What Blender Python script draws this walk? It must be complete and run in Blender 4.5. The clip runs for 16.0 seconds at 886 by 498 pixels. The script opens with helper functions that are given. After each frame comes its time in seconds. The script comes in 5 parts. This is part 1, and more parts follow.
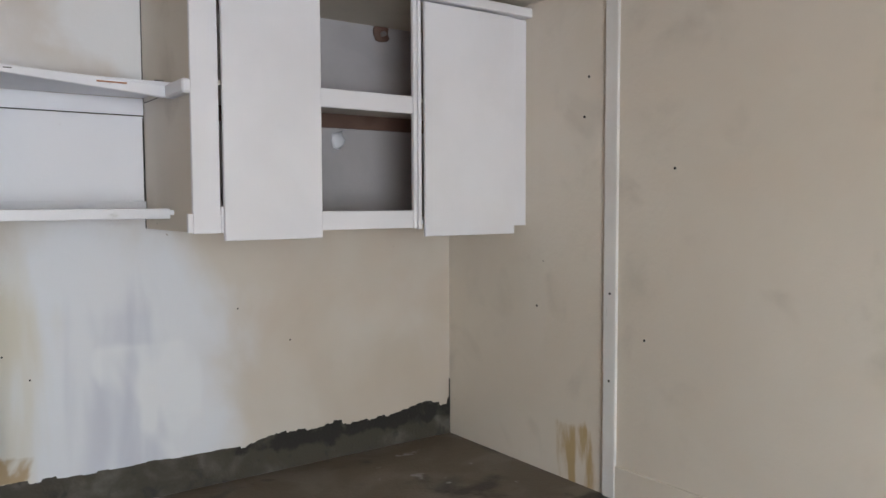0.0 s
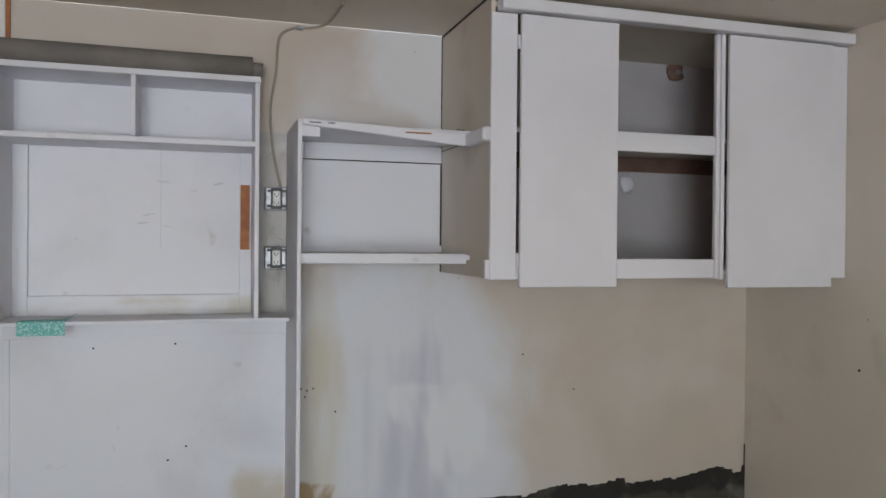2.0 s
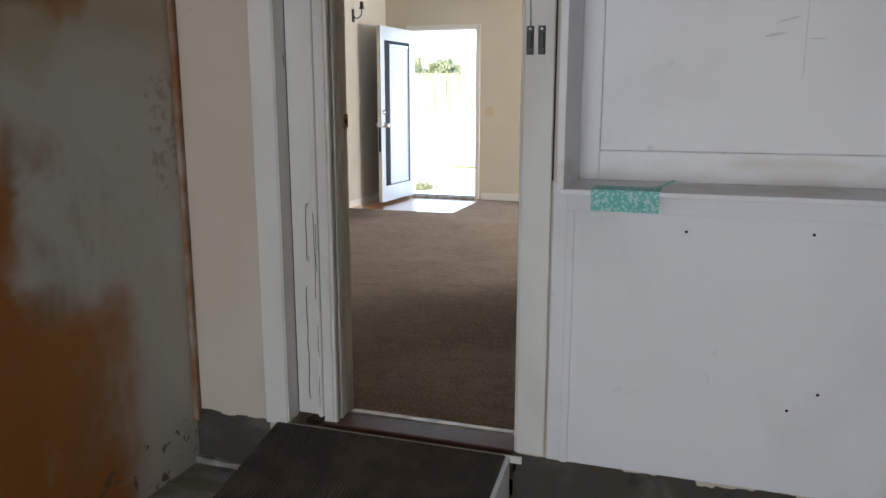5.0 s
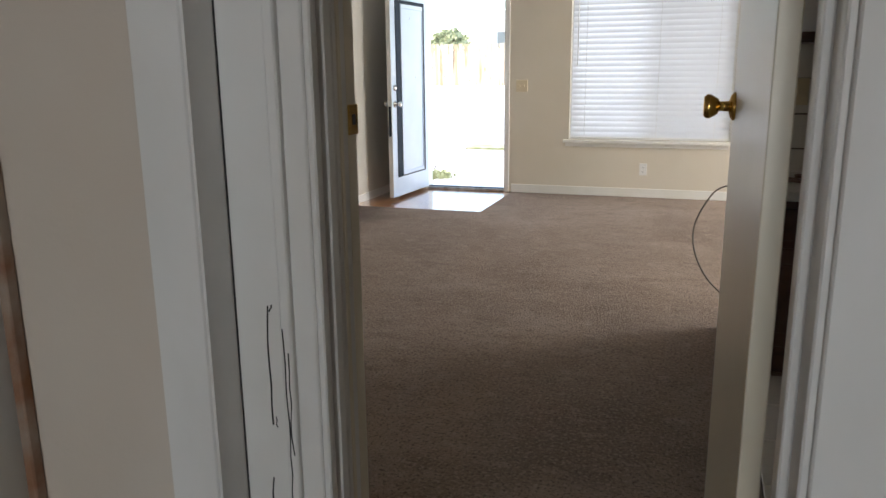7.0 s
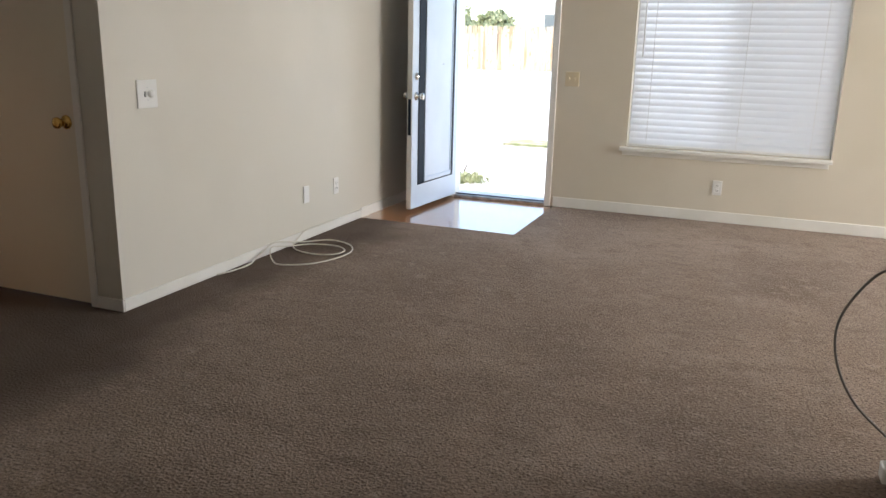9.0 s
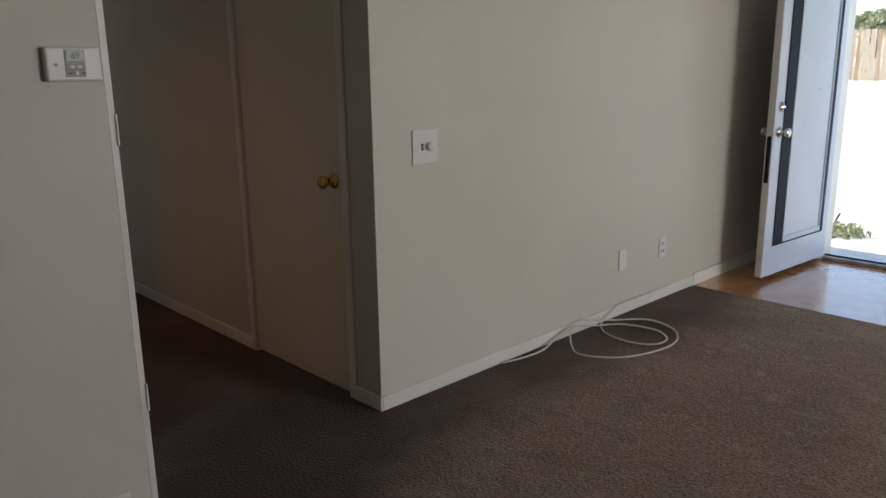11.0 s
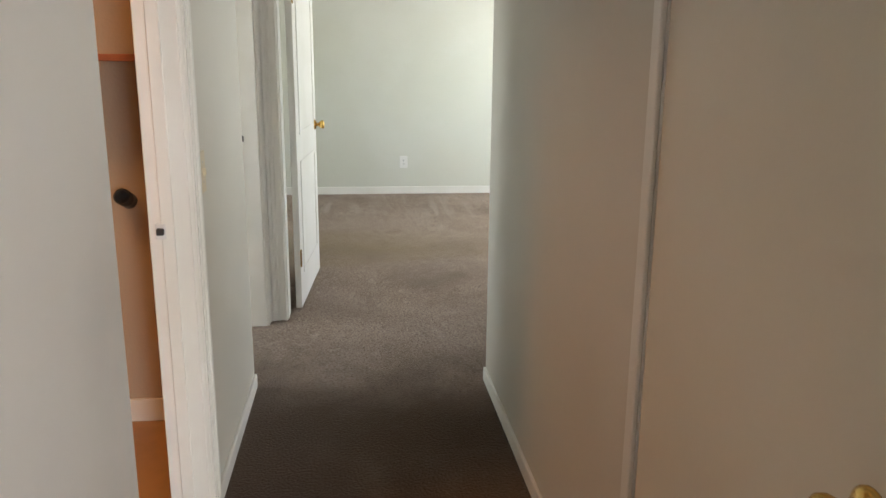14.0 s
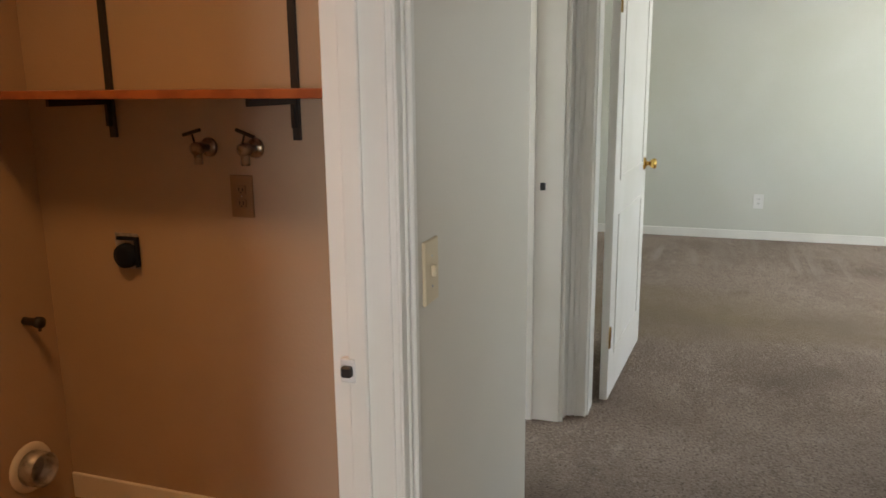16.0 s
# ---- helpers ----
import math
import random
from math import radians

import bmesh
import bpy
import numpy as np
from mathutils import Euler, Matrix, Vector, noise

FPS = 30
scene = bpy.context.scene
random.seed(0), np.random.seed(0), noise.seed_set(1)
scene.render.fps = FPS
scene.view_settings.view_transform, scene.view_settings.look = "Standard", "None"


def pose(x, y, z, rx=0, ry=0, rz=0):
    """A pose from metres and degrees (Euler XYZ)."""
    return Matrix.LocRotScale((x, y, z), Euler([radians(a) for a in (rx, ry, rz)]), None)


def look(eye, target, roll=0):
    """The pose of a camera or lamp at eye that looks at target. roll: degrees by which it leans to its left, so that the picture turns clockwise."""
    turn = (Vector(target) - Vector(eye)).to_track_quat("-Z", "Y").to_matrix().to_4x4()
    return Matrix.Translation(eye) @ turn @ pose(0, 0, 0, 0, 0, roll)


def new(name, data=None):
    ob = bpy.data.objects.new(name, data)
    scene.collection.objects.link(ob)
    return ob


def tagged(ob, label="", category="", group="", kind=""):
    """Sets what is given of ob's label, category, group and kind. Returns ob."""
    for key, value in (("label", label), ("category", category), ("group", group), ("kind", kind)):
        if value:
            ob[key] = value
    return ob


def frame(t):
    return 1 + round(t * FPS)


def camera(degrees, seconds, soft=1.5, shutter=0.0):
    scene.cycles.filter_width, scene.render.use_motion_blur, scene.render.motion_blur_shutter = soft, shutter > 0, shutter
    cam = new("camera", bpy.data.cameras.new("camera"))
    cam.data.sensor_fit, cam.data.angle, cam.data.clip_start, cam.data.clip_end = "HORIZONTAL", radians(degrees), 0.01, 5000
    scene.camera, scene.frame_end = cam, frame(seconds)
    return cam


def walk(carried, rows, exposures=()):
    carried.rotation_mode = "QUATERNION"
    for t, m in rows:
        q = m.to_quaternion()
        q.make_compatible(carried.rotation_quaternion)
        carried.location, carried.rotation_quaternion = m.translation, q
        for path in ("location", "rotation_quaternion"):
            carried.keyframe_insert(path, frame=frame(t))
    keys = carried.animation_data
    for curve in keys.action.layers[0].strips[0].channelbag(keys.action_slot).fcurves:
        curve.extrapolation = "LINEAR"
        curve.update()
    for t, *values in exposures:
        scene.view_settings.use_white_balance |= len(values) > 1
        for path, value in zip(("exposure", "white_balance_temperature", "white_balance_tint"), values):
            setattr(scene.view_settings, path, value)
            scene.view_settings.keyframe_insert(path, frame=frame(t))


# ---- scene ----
cam = camera(59.9, 16.0, shutter=0.1)
PATH = [
    (0, (0.683, -0.389, 1.313), (1.856, 1.226, 1.193), -0.2),
    (0.5, (0.643, -0.298, 1.332), (1.715, 1.388, 1.261), -0.2),
    (1, (0.647, -0.277, 1.316), (1.609, 1.476, 1.284), -0.3),
    (1.5, (0.636, -0.256, 1.33), (1.403, 1.591, 1.308), 0.4),
    (2, (0.594, -0.213, 1.34), (1.178, 1.7, 1.324), 0.5),
    (2.5, (0.508, -0.132, 1.354), (0.913, 1.826, 1.336), 0.4),
    (3, (0.453, -0.035, 1.331), (0.533, 1.961, 1.256), -0.1),
    (3.5, (0.431, 0.214, 1.295), (0.162, 2.189, 1.13), -0.6),
    (4, (0.387, 0.475, 1.276), (-0.151, 2.381, 0.999), 0.0),
    (4.2, (0.348, 0.6, 1.266), (-0.238, 2.487, 0.961), -0.2),
    (6.5, (-0.4, 2.266, 1.244), (-1.031, 4.108, 0.788), -0.1),
    (7, (-0.561, 2.587, 1.243), (-1.186, 4.432, 0.786), -0.6),
    (7.5, (-0.717, 2.955, 1.246), (-1.307, 4.811, 0.794), -2.5),
    (8, (-0.856, 3.365, 1.229), (-1.428, 5.222, 0.758), -0.9),
    (8.2, (-0.846, 3.485, 1.237), (-1.414, 5.338, 0.744), 0.7),
    (10.3, (-1.166, 4.428, 1.367), (-2.327, 5.992, 0.913), -0.5),
    (10.5, (-1.222, 4.524, 1.383), (-2.473, 6.013, 0.916), -0.5),
    (11, (-1.412, 4.831, 1.357), (-2.818, 6.172, 0.883), -0.8),
    (11.5, (-1.615, 5.159, 1.374), (-3.219, 6.246, 0.879), -1.9),
    (12, (-1.845, 5.445, 1.389), (-3.591, 6.267, 0.861), 1.6),
    (12.5, (-2.161, 5.657, 1.378), (-3.991, 6.304, 0.893), 0.6),
    (13, (-2.493, 5.814, 1.374), (-4.381, 6.272, 0.897), 0.5),
    (13.5, (-2.819, 5.946, 1.386), (-4.736, 6.235, 0.893), 1.0),
    (14, (-3.184, 6.041, 1.394), (-5.116, 6.262, 0.927), 0.5),
    (14.5, (-3.449, 6.112, 1.411), (-5.389, 6.25, 0.945), 0.4),
    (15, (-3.724, 6.169, 1.432), (-5.677, 6.086, 1.013), 2.4),
    (15.5, (-3.934, 6.174, 1.429), (-5.848, 5.833, 0.96), 0.6),
    (16, (-4.180, 6.070, 1.430), (-6.031, 5.441, 1.006), -0.6),
]
walk(cam, [(t, look(e, g, r)) for t, e, g, r in PATH],
     [(0, 2.95), (1.5, 2.65), (2.5, 2.47), (3.3, 2.28), (4.2, 2.36), (6.5, 2.08), (8.2, 2.1), (10.3, 1.4), (11, 1.15), (11.5, 1.55), (12.5, 2.25), (13, 2.55), (13.5, 3.05), (14.5, 3.1), (16, 2.75)])

# ---- light ----
world = bpy.data.worlds.new("sky")
scene.world = world
world.use_nodes = True
wn, wl = world.node_tree.nodes, world.node_tree.links
sky = wn.new("ShaderNodeTexSky")
sky.sky_type, sky.sun_disc = "NISHITA", False
sky.sun_elevation, sky.sun_rotation = radians(50), radians(259)
wl.new(sky.outputs[0], wn["Background"].inputs[0])
wn["Background"].inputs[1].default_value = 0.15
sun_data = bpy.data.lights.new("sun", "SUN")
sun_data.energy, sun_data.angle, sun_data.color = 2.6, radians(0.5), (1, 0.95, 0.88)
sun = new("sun", sun_data)
sun.matrix_basis = look((-16, -3, 20), (0, 0, 0))


def window_light(name, eye, target, w, h, power, color=(0.9, 0.96, 1.0)):
    data = bpy.data.lights.new(name, "AREA")
    data.shape, data.size, data.size_y, data.energy, data.color = "RECTANGLE", w, h, power, color
    ob = new(name, data)
    ob.matrix_basis = look(eye, target)
    return ob


window_light("garage_door_daylight", (-0.3, -4.55, 1.0), (0.6, 0, 0.9), 2.4, 2.1, 28, (0.885, 0.945, 1.0))
window_light("front_window_daylight", (-1.08, 10.42, 1.3), (-1.08, 5, 1.0), 1.45, 1.4, 4.6, (0.93, 0.96, 1.0))
# Brightens the bedroom from an assumed opening that stays out of view.
window_light("bedroom_fill_light", (-9.6, 9.32, 1.5), (-9.6, 6, 1.1), 1.8, 1.2, 11.0, (0.97, 1.0, 0.98))
# Fill lamp for the living room, in an added east opening out of view.
window_light("east_fill_light", (3.78, 9.05, 1.35), (-2, 8.9, 0.6), 2.0, 1.4, 52, (0.96, 0.96, 0.98))
# Added lamp to lift the door casings at the hall end; no known source.
window_light("bathroom_fill_light", (-6.8, 3.88, 1.55), (-6.85, 6.5, 1.1), 0.6, 0.8, 2.2, (0.95, 1.0, 0.99))
downlight = bpy.data.lights.new("laundry_downlight", "AREA")
downlight.shape, downlight.size, downlight.spread = "DISK", 0.28, radians(135)
downlight.energy, downlight.color = 1.4, (1, 0.48, 0.17)
new("laundry_downlight", downlight).location = (-5.11, 4.7, 2.44)

# ---- materials ----


def mat(name, c1, c2=None, scale=3.0, rough=0.6, bump=0.0, bscale=80.0, metal=0.0, c3=None, s3=0.6, lo=0.4, hi=0.65, spec=0.5, fine=0.0):
    m = bpy.data.materials.new(name)
    m.use_nodes = True
    n, l = m.node_tree.nodes, m.node_tree.links
    b = n["Principled BSDF"]
    b.inputs["Roughness"].default_value, b.inputs["Metallic"].default_value = rough, metal
    b.inputs["Specular IOR Level"].default_value = spec
    b.inputs["Base Color"].default_value = (*c1, 1)
    geo = n.new("ShaderNodeNewGeometry")
    out = None
    if c2:
        out = blend(n, l, geo, c1, c2, scale, lo, hi)
        if c3:
            out = blend(n, l, geo, out, c3, s3, 0.5, 0.72)
    if fine and out:
        tex = n.new("ShaderNodeTexNoise")
        tex.inputs["Scale"].default_value, tex.inputs["Detail"].default_value = bscale, 4
        l.new(geo.outputs["Position"], tex.inputs["Vector"])
        ramp = n.new("ShaderNodeMapRange")
        ramp.inputs[1].default_value, ramp.inputs[2].default_value = 0.3, 0.7
        ramp.inputs[3].default_value, ramp.inputs[4].default_value = 1 - fine, 1 + fine
        l.new(tex.outputs[0], ramp.inputs[0])
        mul = n.new("ShaderNodeVectorMath")
        mul.operation = "SCALE"
        l.new(out, mul.inputs[0])
        l.new(ramp.outputs[0], mul.inputs["Scale"])
        out = mul.outputs[0]
    if out:
        l.new(out, b.inputs["Base Color"])
    if bump:
        tex = n.new("ShaderNodeTexNoise")
        tex.inputs["Scale"].default_value, tex.inputs["Detail"].default_value = bscale, 3
        l.new(geo.outputs["Position"], tex.inputs["Vector"])
        bp = n.new("ShaderNodeBump")
        bp.inputs["Strength"].default_value, bp.inputs["Distance"].default_value = bump, 0.01
        l.new(tex.outputs[0], bp.inputs["Height"])
        l.new(bp.outputs[0], b.inputs["Normal"])
    return m


def blend(n, l, geo, a, c, scale, lo, hi, stretch=(1, 1, 1), detail=6, dist=0.0, limits=None):
    """Mixes colour c over a (a colour or a socket) by noise; limits: [(axis, from, to)] ramps of position that hold it in one part."""
    mp = n.new("ShaderNodeMapping")
    mp.inputs["Scale"].default_value = stretch
    l.new(geo.outputs["Position"], mp.inputs["Vector"])
    tex = n.new("ShaderNodeTexNoise")
    tex.inputs["Scale"].default_value, tex.inputs["Detail"].default_value = scale, detail
    tex.inputs["Distortion"].default_value = dist
    l.new(mp.outputs[0], tex.inputs["Vector"])
    fac = tex.outputs[0]
    for axis, p, q, *amp in limits or []:
        sep = n.new("ShaderNodeSeparateXYZ")
        l.new(geo.outputs["Position"], sep.inputs[0])
        mr = n.new("ShaderNodeMapRange")
        mr.inputs[1].default_value, mr.inputs[2].default_value = p, q
        mr.inputs[3].default_value, mr.inputs[4].default_value = amp or (0.35, -0.35)
        l.new(sep.outputs["XYZ".index(axis)], mr.inputs[0])
        add = n.new("ShaderNodeMath")
        add.operation = "ADD"
        l.new(fac, add.inputs[0])
        l.new(mr.outputs[0], add.inputs[1])
        fac = add.outputs[0]
    mr = n.new("ShaderNodeMapRange")
    mr.interpolation_type = "SMOOTHSTEP"
    mr.inputs[1].default_value, mr.inputs[2].default_value = lo, hi
    l.new(fac, mr.inputs[0])
    mix = n.new("ShaderNodeMix")
    mix.data_type = "RGBA"
    l.new(mr.outputs[0], mix.inputs["Factor"])
    for k, v in (("A", a), ("B", c)):
        sock = [s for s in mix.inputs if s.name == k and s.type == "RGBA"][0]
        if isinstance(v, tuple):
            sock.default_value = (*v, 1)
        else:
            l.new(v, sock)
    return [s for s in mix.outputs if s.type == "RGBA"][0]


def layered(name, base, layers, rough=0.6, bump=0.15, bscale=60):
    """Paint over plaster with stains: layers of (colour, scale, lo, hi, stretch, limits[, detail])."""
    m = bpy.data.materials.new(name)
    m.use_nodes = True
    n, l = m.node_tree.nodes, m.node_tree.links
    b = n["Principled BSDF"]
    b.inputs["Roughness"].default_value = rough
    geo = n.new("ShaderNodeNewGeometry")
    out = base
    for c, scale, lo, hi, stretch, limits, *detail in layers:
        out = blend(n, l, geo, out, c, scale, lo, hi, stretch, detail[0] if detail else 8, 0.4, limits)
    l.new(out, b.inputs["Base Color"])
    tex = n.new("ShaderNodeTexNoise")
    tex.inputs["Scale"].default_value, tex.inputs["Detail"].default_value = bscale, 4
    l.new(geo.outputs["Position"], tex.inputs["Vector"])
    bp = n.new("ShaderNodeBump")
    bp.inputs["Strength"].default_value, bp.inputs["Distance"].default_value = bump, 0.01
    l.new(tex.outputs[0], bp.inputs["Height"])
    l.new(bp.outputs[0], b.inputs["Normal"])
    return m


ONE = (1, 1, 1)
M_GWALL = layered("garage_wall_paint", (0.55, 0.475, 0.40), [
    ((0.60, 0.545, 0.48), 1.3, 0.35, 0.7, ONE, None, 3),
    ((0.52, 0.45, 0.37), 1.6, 0.5, 0.9, (1, 1, 0.7), [("X", 2.6, 2.0, 0.05, -0.3)], 3),
    ((0.70, 0.71, 0.75), 1.7, 0.30, 0.72, (1, 1, 0.6), [("X", 1.75, 2.5, 0.22, -0.4), ("X", 0.9, 0.5, 0.0, -1.0), ("Z", 0.85, 1.3, 0.12, -0.3)], 4),
    ((0.72, 0.72, 0.73), 1.7, 0.4, 0.6, ONE, [("Z", 2.05, 1.7, 0.1, -0.5), ("X", 1.7, 0.9, 0.15, -0.45)], 4),
    ((0.55, 0.56, 0.63), 2.4, 0.44, 0.74, (2.4, 1, 0.45), [("X", 1.75, 2.1, 0.06, -0.4), ("X", 1.35, 1.1, 0.0, -0.6), ("Z", 0.75, 1.15, 0.05, -0.35)], 2),
    ((0.74, 0.75, 0.78), 3.2, 0.55, 0.68, (1, 1, 0.6), [("X", 1.9, 2.2, 0.04, -0.4), ("X", 1.5, 1.3, 0.0, -0.6), ("Z", 0.6, 0.8, 0.02, -0.4)], 2),
    ((0.62, 0.57, 0.48), 2.2, 0.42, 0.85, (2.0, 1, 0.4), [("X", 1.2, 1.5, 0.1, -0.4), ("X", 0.9, 0.5, 0.0, -1.0), ("Z", 0.8, 1.2, 0.05, -0.3)], 3),
    ((0.40, 0.29, 0.17), 5.0, 0.58, 0.70, (1, 1, 0.9), [("Z", 0.14, 0.26, 0.1, -0.4), ("X", 1.15, 1.35, 0.05, -0.4), ("X", 0.9, 0.5, 0.0, -1.0)]),
    ((0.35, 0.3, 0.25), 28.0, 0.74, 0.78, ONE, None)], 0.65, 0.12, 45)
M_GSIDE = layered("garage_side_wall_paint", (0.645, 0.583, 0.498), [
    ((0.68, 0.63, 0.555), 0.9, 0.4, 0.7, ONE, None),
    ((0.55, 0.5, 0.43), 3.0, 0.55, 0.8, ONE, None),
    ((0.45, 0.33, 0.17), 5.0, 0.54, 0.72, (1, 2.0, 0.35), [("Z", 0.12, 0.30, 0.08, -0.4), ("Y", 2.35, 2.25, 0.04, -0.35), ("Y", 2.5, 2.7, 0.04, -0.3)]),
    ((0.2, 0.17, 0.14), 22.0, 0.77, 0.8, ONE, None)], 0.65, 0.15, 40)
M_STAINED = layered("stained_wall", (0.38, 0.335, 0.24), [
    ((0.47, 0.45, 0.41), 1.6, 0.30, 0.66, ONE, [("Z", 1.25, 1.5, 0.24, -0.3), ("Z", 0.3, 0.1, 0.1, -0.12)], 3),
    ((0.22, 0.14, 0.08), 3.2, 0.46, 0.72, (1, 1.4, 0.7), [("Z", 1.0, 1.3, 0.06, -0.3), ("Y", 3.15, 3.3, 0.05, -0.35)], 3),
    ((0.32, 0.125, 0.027), 2.3, 0.42, 0.72, (1, 1, 0.8), [("Z", 0.5, 0.8, 0.14, -0.35), ("Y", 3.22, 3.42, 0.08, -0.3)], 3),
    ((0.31, 0.115, 0.024), 1.7, 0.38, 0.70, ONE, [("Y", 2.72, 2.98, 0.32, -0.36)], 4),
    ((0.30, 0.135, 0.045), 2.6, 0.44, 0.70, ONE, [("Z", 1.55, 1.32, 0.08, -0.4), ("Y", 3.05, 3.22, 0.1, -0.3)], 4),
    ((0.50, 0.49, 0.47), 3.0, 0.48, 0.80, (1, 1.2, 1.5), [("Y", 2.85, 2.7, 0.04, -0.4), ("Z", 1.25, 1.45, 0.05, -0.3), ("Z", 0.7, 0.5, 0.02, -0.2)], 4),
    ((0.36, 0.32, 0.275), 26.0, 0.58, 0.72, ONE, [("Y", 3.42, 3.34, 0.05, -0.3), ("Z", 0.95, 0.8, 0.03, -0.3), ("Z", 1.3, 1.45, 0.03, -0.3)]),
    ((0.14, 0.10, 0.055), 22.0, 0.60, 0.70, ONE, [("Z", 0.0, 0.12, 0.06, -0.3)]),
    ((0.06, 0.045, 0.035), 20.0, 0.735, 0.765, ONE, None),
    ((0.48, 0.43, 0.35), 24.0, 0.75, 0.77, (1, 1, 2.0), None)], 0.6, 0.2, 25)
M_GWHITE = layered("garage_white_paint", (0.745, 0.75, 0.795), [
    ((0.66, 0.665, 0.705), 2.0, 0.45, 0.75, ONE, None),
    ((0.5, 0.5, 0.5), 7.0, 0.66, 0.8, ONE, None),
    ((0.60, 0.54, 0.44), 3.5, 0.46, 0.85, (1, 1, 0.7), [("Z", 0.2, 0.45, 0.06, -0.4), ("X", 0.75, 0.5, 0.1, -0.4), ("X", 0.94, 0.98, 0, -0.5)]),
    ((0.58, 0.55, 0.50), 3.0, 0.5, 0.8, (1, 1, 2), [("Z", 1.06, 1.14, 0.05, -0.4), ("Z", 1.0, 0.98, 0.0, -0.6), ("X", 0.93, 0.97, 0, -0.5)]),
    ((0.3, 0.28, 0.26), 30.0, 0.75, 0.79, ONE, None)], 0.5, 0.08, 50)
M_CABDOOR = layered("cabinet_white_paint", (0.75, 0.745, 0.78), [((0.70, 0.695, 0.725), 1.5, 0.4, 0.7, ONE, None)], 0.42, 0.04, 30)
M_CABIN = layered("grey_lilac_back", (0.45, 0.43, 0.44), [((0.40, 0.38, 0.39), 3.0, 0.4, 0.7, ONE, None), ((0.3, 0.28, 0.27), 30.0, 0.74, 0.78, ONE, None)], 0.6, 0.1, 40)
M_TRIM = layered("worn_white_trim", (0.70, 0.69, 0.67), [
    ((0.62, 0.6, 0.57), 3.0, 0.45, 0.7, (1, 1, 0.4), None),
    ((0.25, 0.22, 0.2), 14.0, 0.70, 0.74, (1, 1, 0.25), None)], 0.45, 0.1, 30)
M_CONCRETE = layered("garage_concrete", (0.135, 0.105, 0.075), [
    ((0.175, 0.15, 0.12), 2.5, 0.45, 0.65, ONE, None),
    ((0.05, 0.042, 0.035), 3.2, 0.56, 0.7, ONE, None),
    ((0.30, 0.29, 0.28), 9.0, 0.66, 0.74, ONE, None),
    ((0.24, 0.225, 0.205), 6.0, 0.5, 0.66, (0.6, 1.6, 1), [("Y", 3.1, 3.3, -0.3, 0.06), ("X", 1.0, 1.3, 0.03, -0.3)])], 0.55, 0.3, 60)
M_STEM = layered("bare_concrete_footing", (0.058, 0.05, 0.037), [
    ((0.13, 0.12, 0.1), 5.0, 0.45, 0.7, ONE, None),
    ((0.02, 0.018, 0.014), 7.0, 0.42, 0.58, ONE, [("Z", -0.04, -0.13, 0.12, -0.3), ("X", 2.4, 1.9, 0.0, -0.4)]),
    ((0.035, 0.032, 0.03), 9.0, 0.55, 0.7, ONE, None)], 0.8, 0.5, 70)
M_LEDGE = layered("pale_mortar", (0.26, 0.245, 0.22), [
    ((0.07, 0.06, 0.05), 9.0, 0.52, 0.62, (1, 1, 0.6), None),
    ((0.36, 0.345, 0.32), 20.0, 0.52, 0.66, ONE, None)], 0.85, 0.5, 60)
M_CARPET = layered("brown_carpet", (0.27, 0.202, 0.156), [
    ((0.345, 0.265, 0.212), 1.3, 0.38, 0.7, ONE, None, 4),
    ((0.170, 0.122, 0.090), 0.8, 0.48, 0.72, ONE, None, 4),
    ((0.19, 0.138, 0.105), 4.2, 0.50, 0.78, (1, 1.7, 1), None, 5),
    ((0.20, 0.148, 0.114), 13.0, 0.50, 0.78, (1, 1.3, 1), None, 5),
    ((0.395, 0.310, 0.252), 11.0, 0.52, 0.80, (1, 1.4, 1), None, 5),
    ((0.375, 0.295, 0.240), 75.0, 0.48, 0.68, ONE, None, 3),
    ((0.125, 0.090, 0.068), 85.0, 0.50, 0.70, ONE, None, 3),
    # Hall carpet darkened by X: traffic soiling, and the dim light put into colour.
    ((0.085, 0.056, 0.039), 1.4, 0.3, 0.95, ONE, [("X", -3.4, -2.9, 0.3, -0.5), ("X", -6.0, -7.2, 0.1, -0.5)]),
    ((0.21, 0.155, 0.088), 1.2, 0.36, 1.0, (1, 0.5, 1), [("X", -8.2, -8.8, -0.3, 0.08), ("X", -10.2, -9.6, -0.3, 0.06)], 4),
    ((0.31, 0.245, 0.20), 3.2, 0.50, 0.74, (0.25, 3.0, 1), [("X", -9.7, -10.4, -0.3, 0.04)], 2),
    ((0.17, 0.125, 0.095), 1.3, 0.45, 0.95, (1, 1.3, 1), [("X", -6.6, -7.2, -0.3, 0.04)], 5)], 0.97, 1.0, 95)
M_GRIME = layered("grimy_wall_strip", (0.52, 0.5, 0.47), [
    ((0.33, 0.31, 0.28), 9.0, 0.48, 0.7, (1, 1, 0.5), None),
    ((0.62, 0.6, 0.57), 5.0, 0.55, 0.7, ONE, None)], 0.7, 0.1, 40)
M_CARPET.node_tree.nodes["Principled BSDF"].inputs["Specular IOR Level"].default_value = 0.05
M_CARPET.node_tree.nodes["Principled BSDF"].inputs["Sheen Weight"].default_value = 0.16
M_CARPET.node_tree.nodes["Principled BSDF"].inputs["Sheen Roughness"].default_value = 0.45
M_CARPET.node_tree.nodes["Principled BSDF"].inputs["Sheen Tint"].default_value = (0.9, 0.8, 0.72, 1)
M_CREAM = mat("cream_wall_paint", (0.66, 0.60, 0.485), (0.69, 0.63, 0.52), 1.2, 0.55, 0.12, 110)
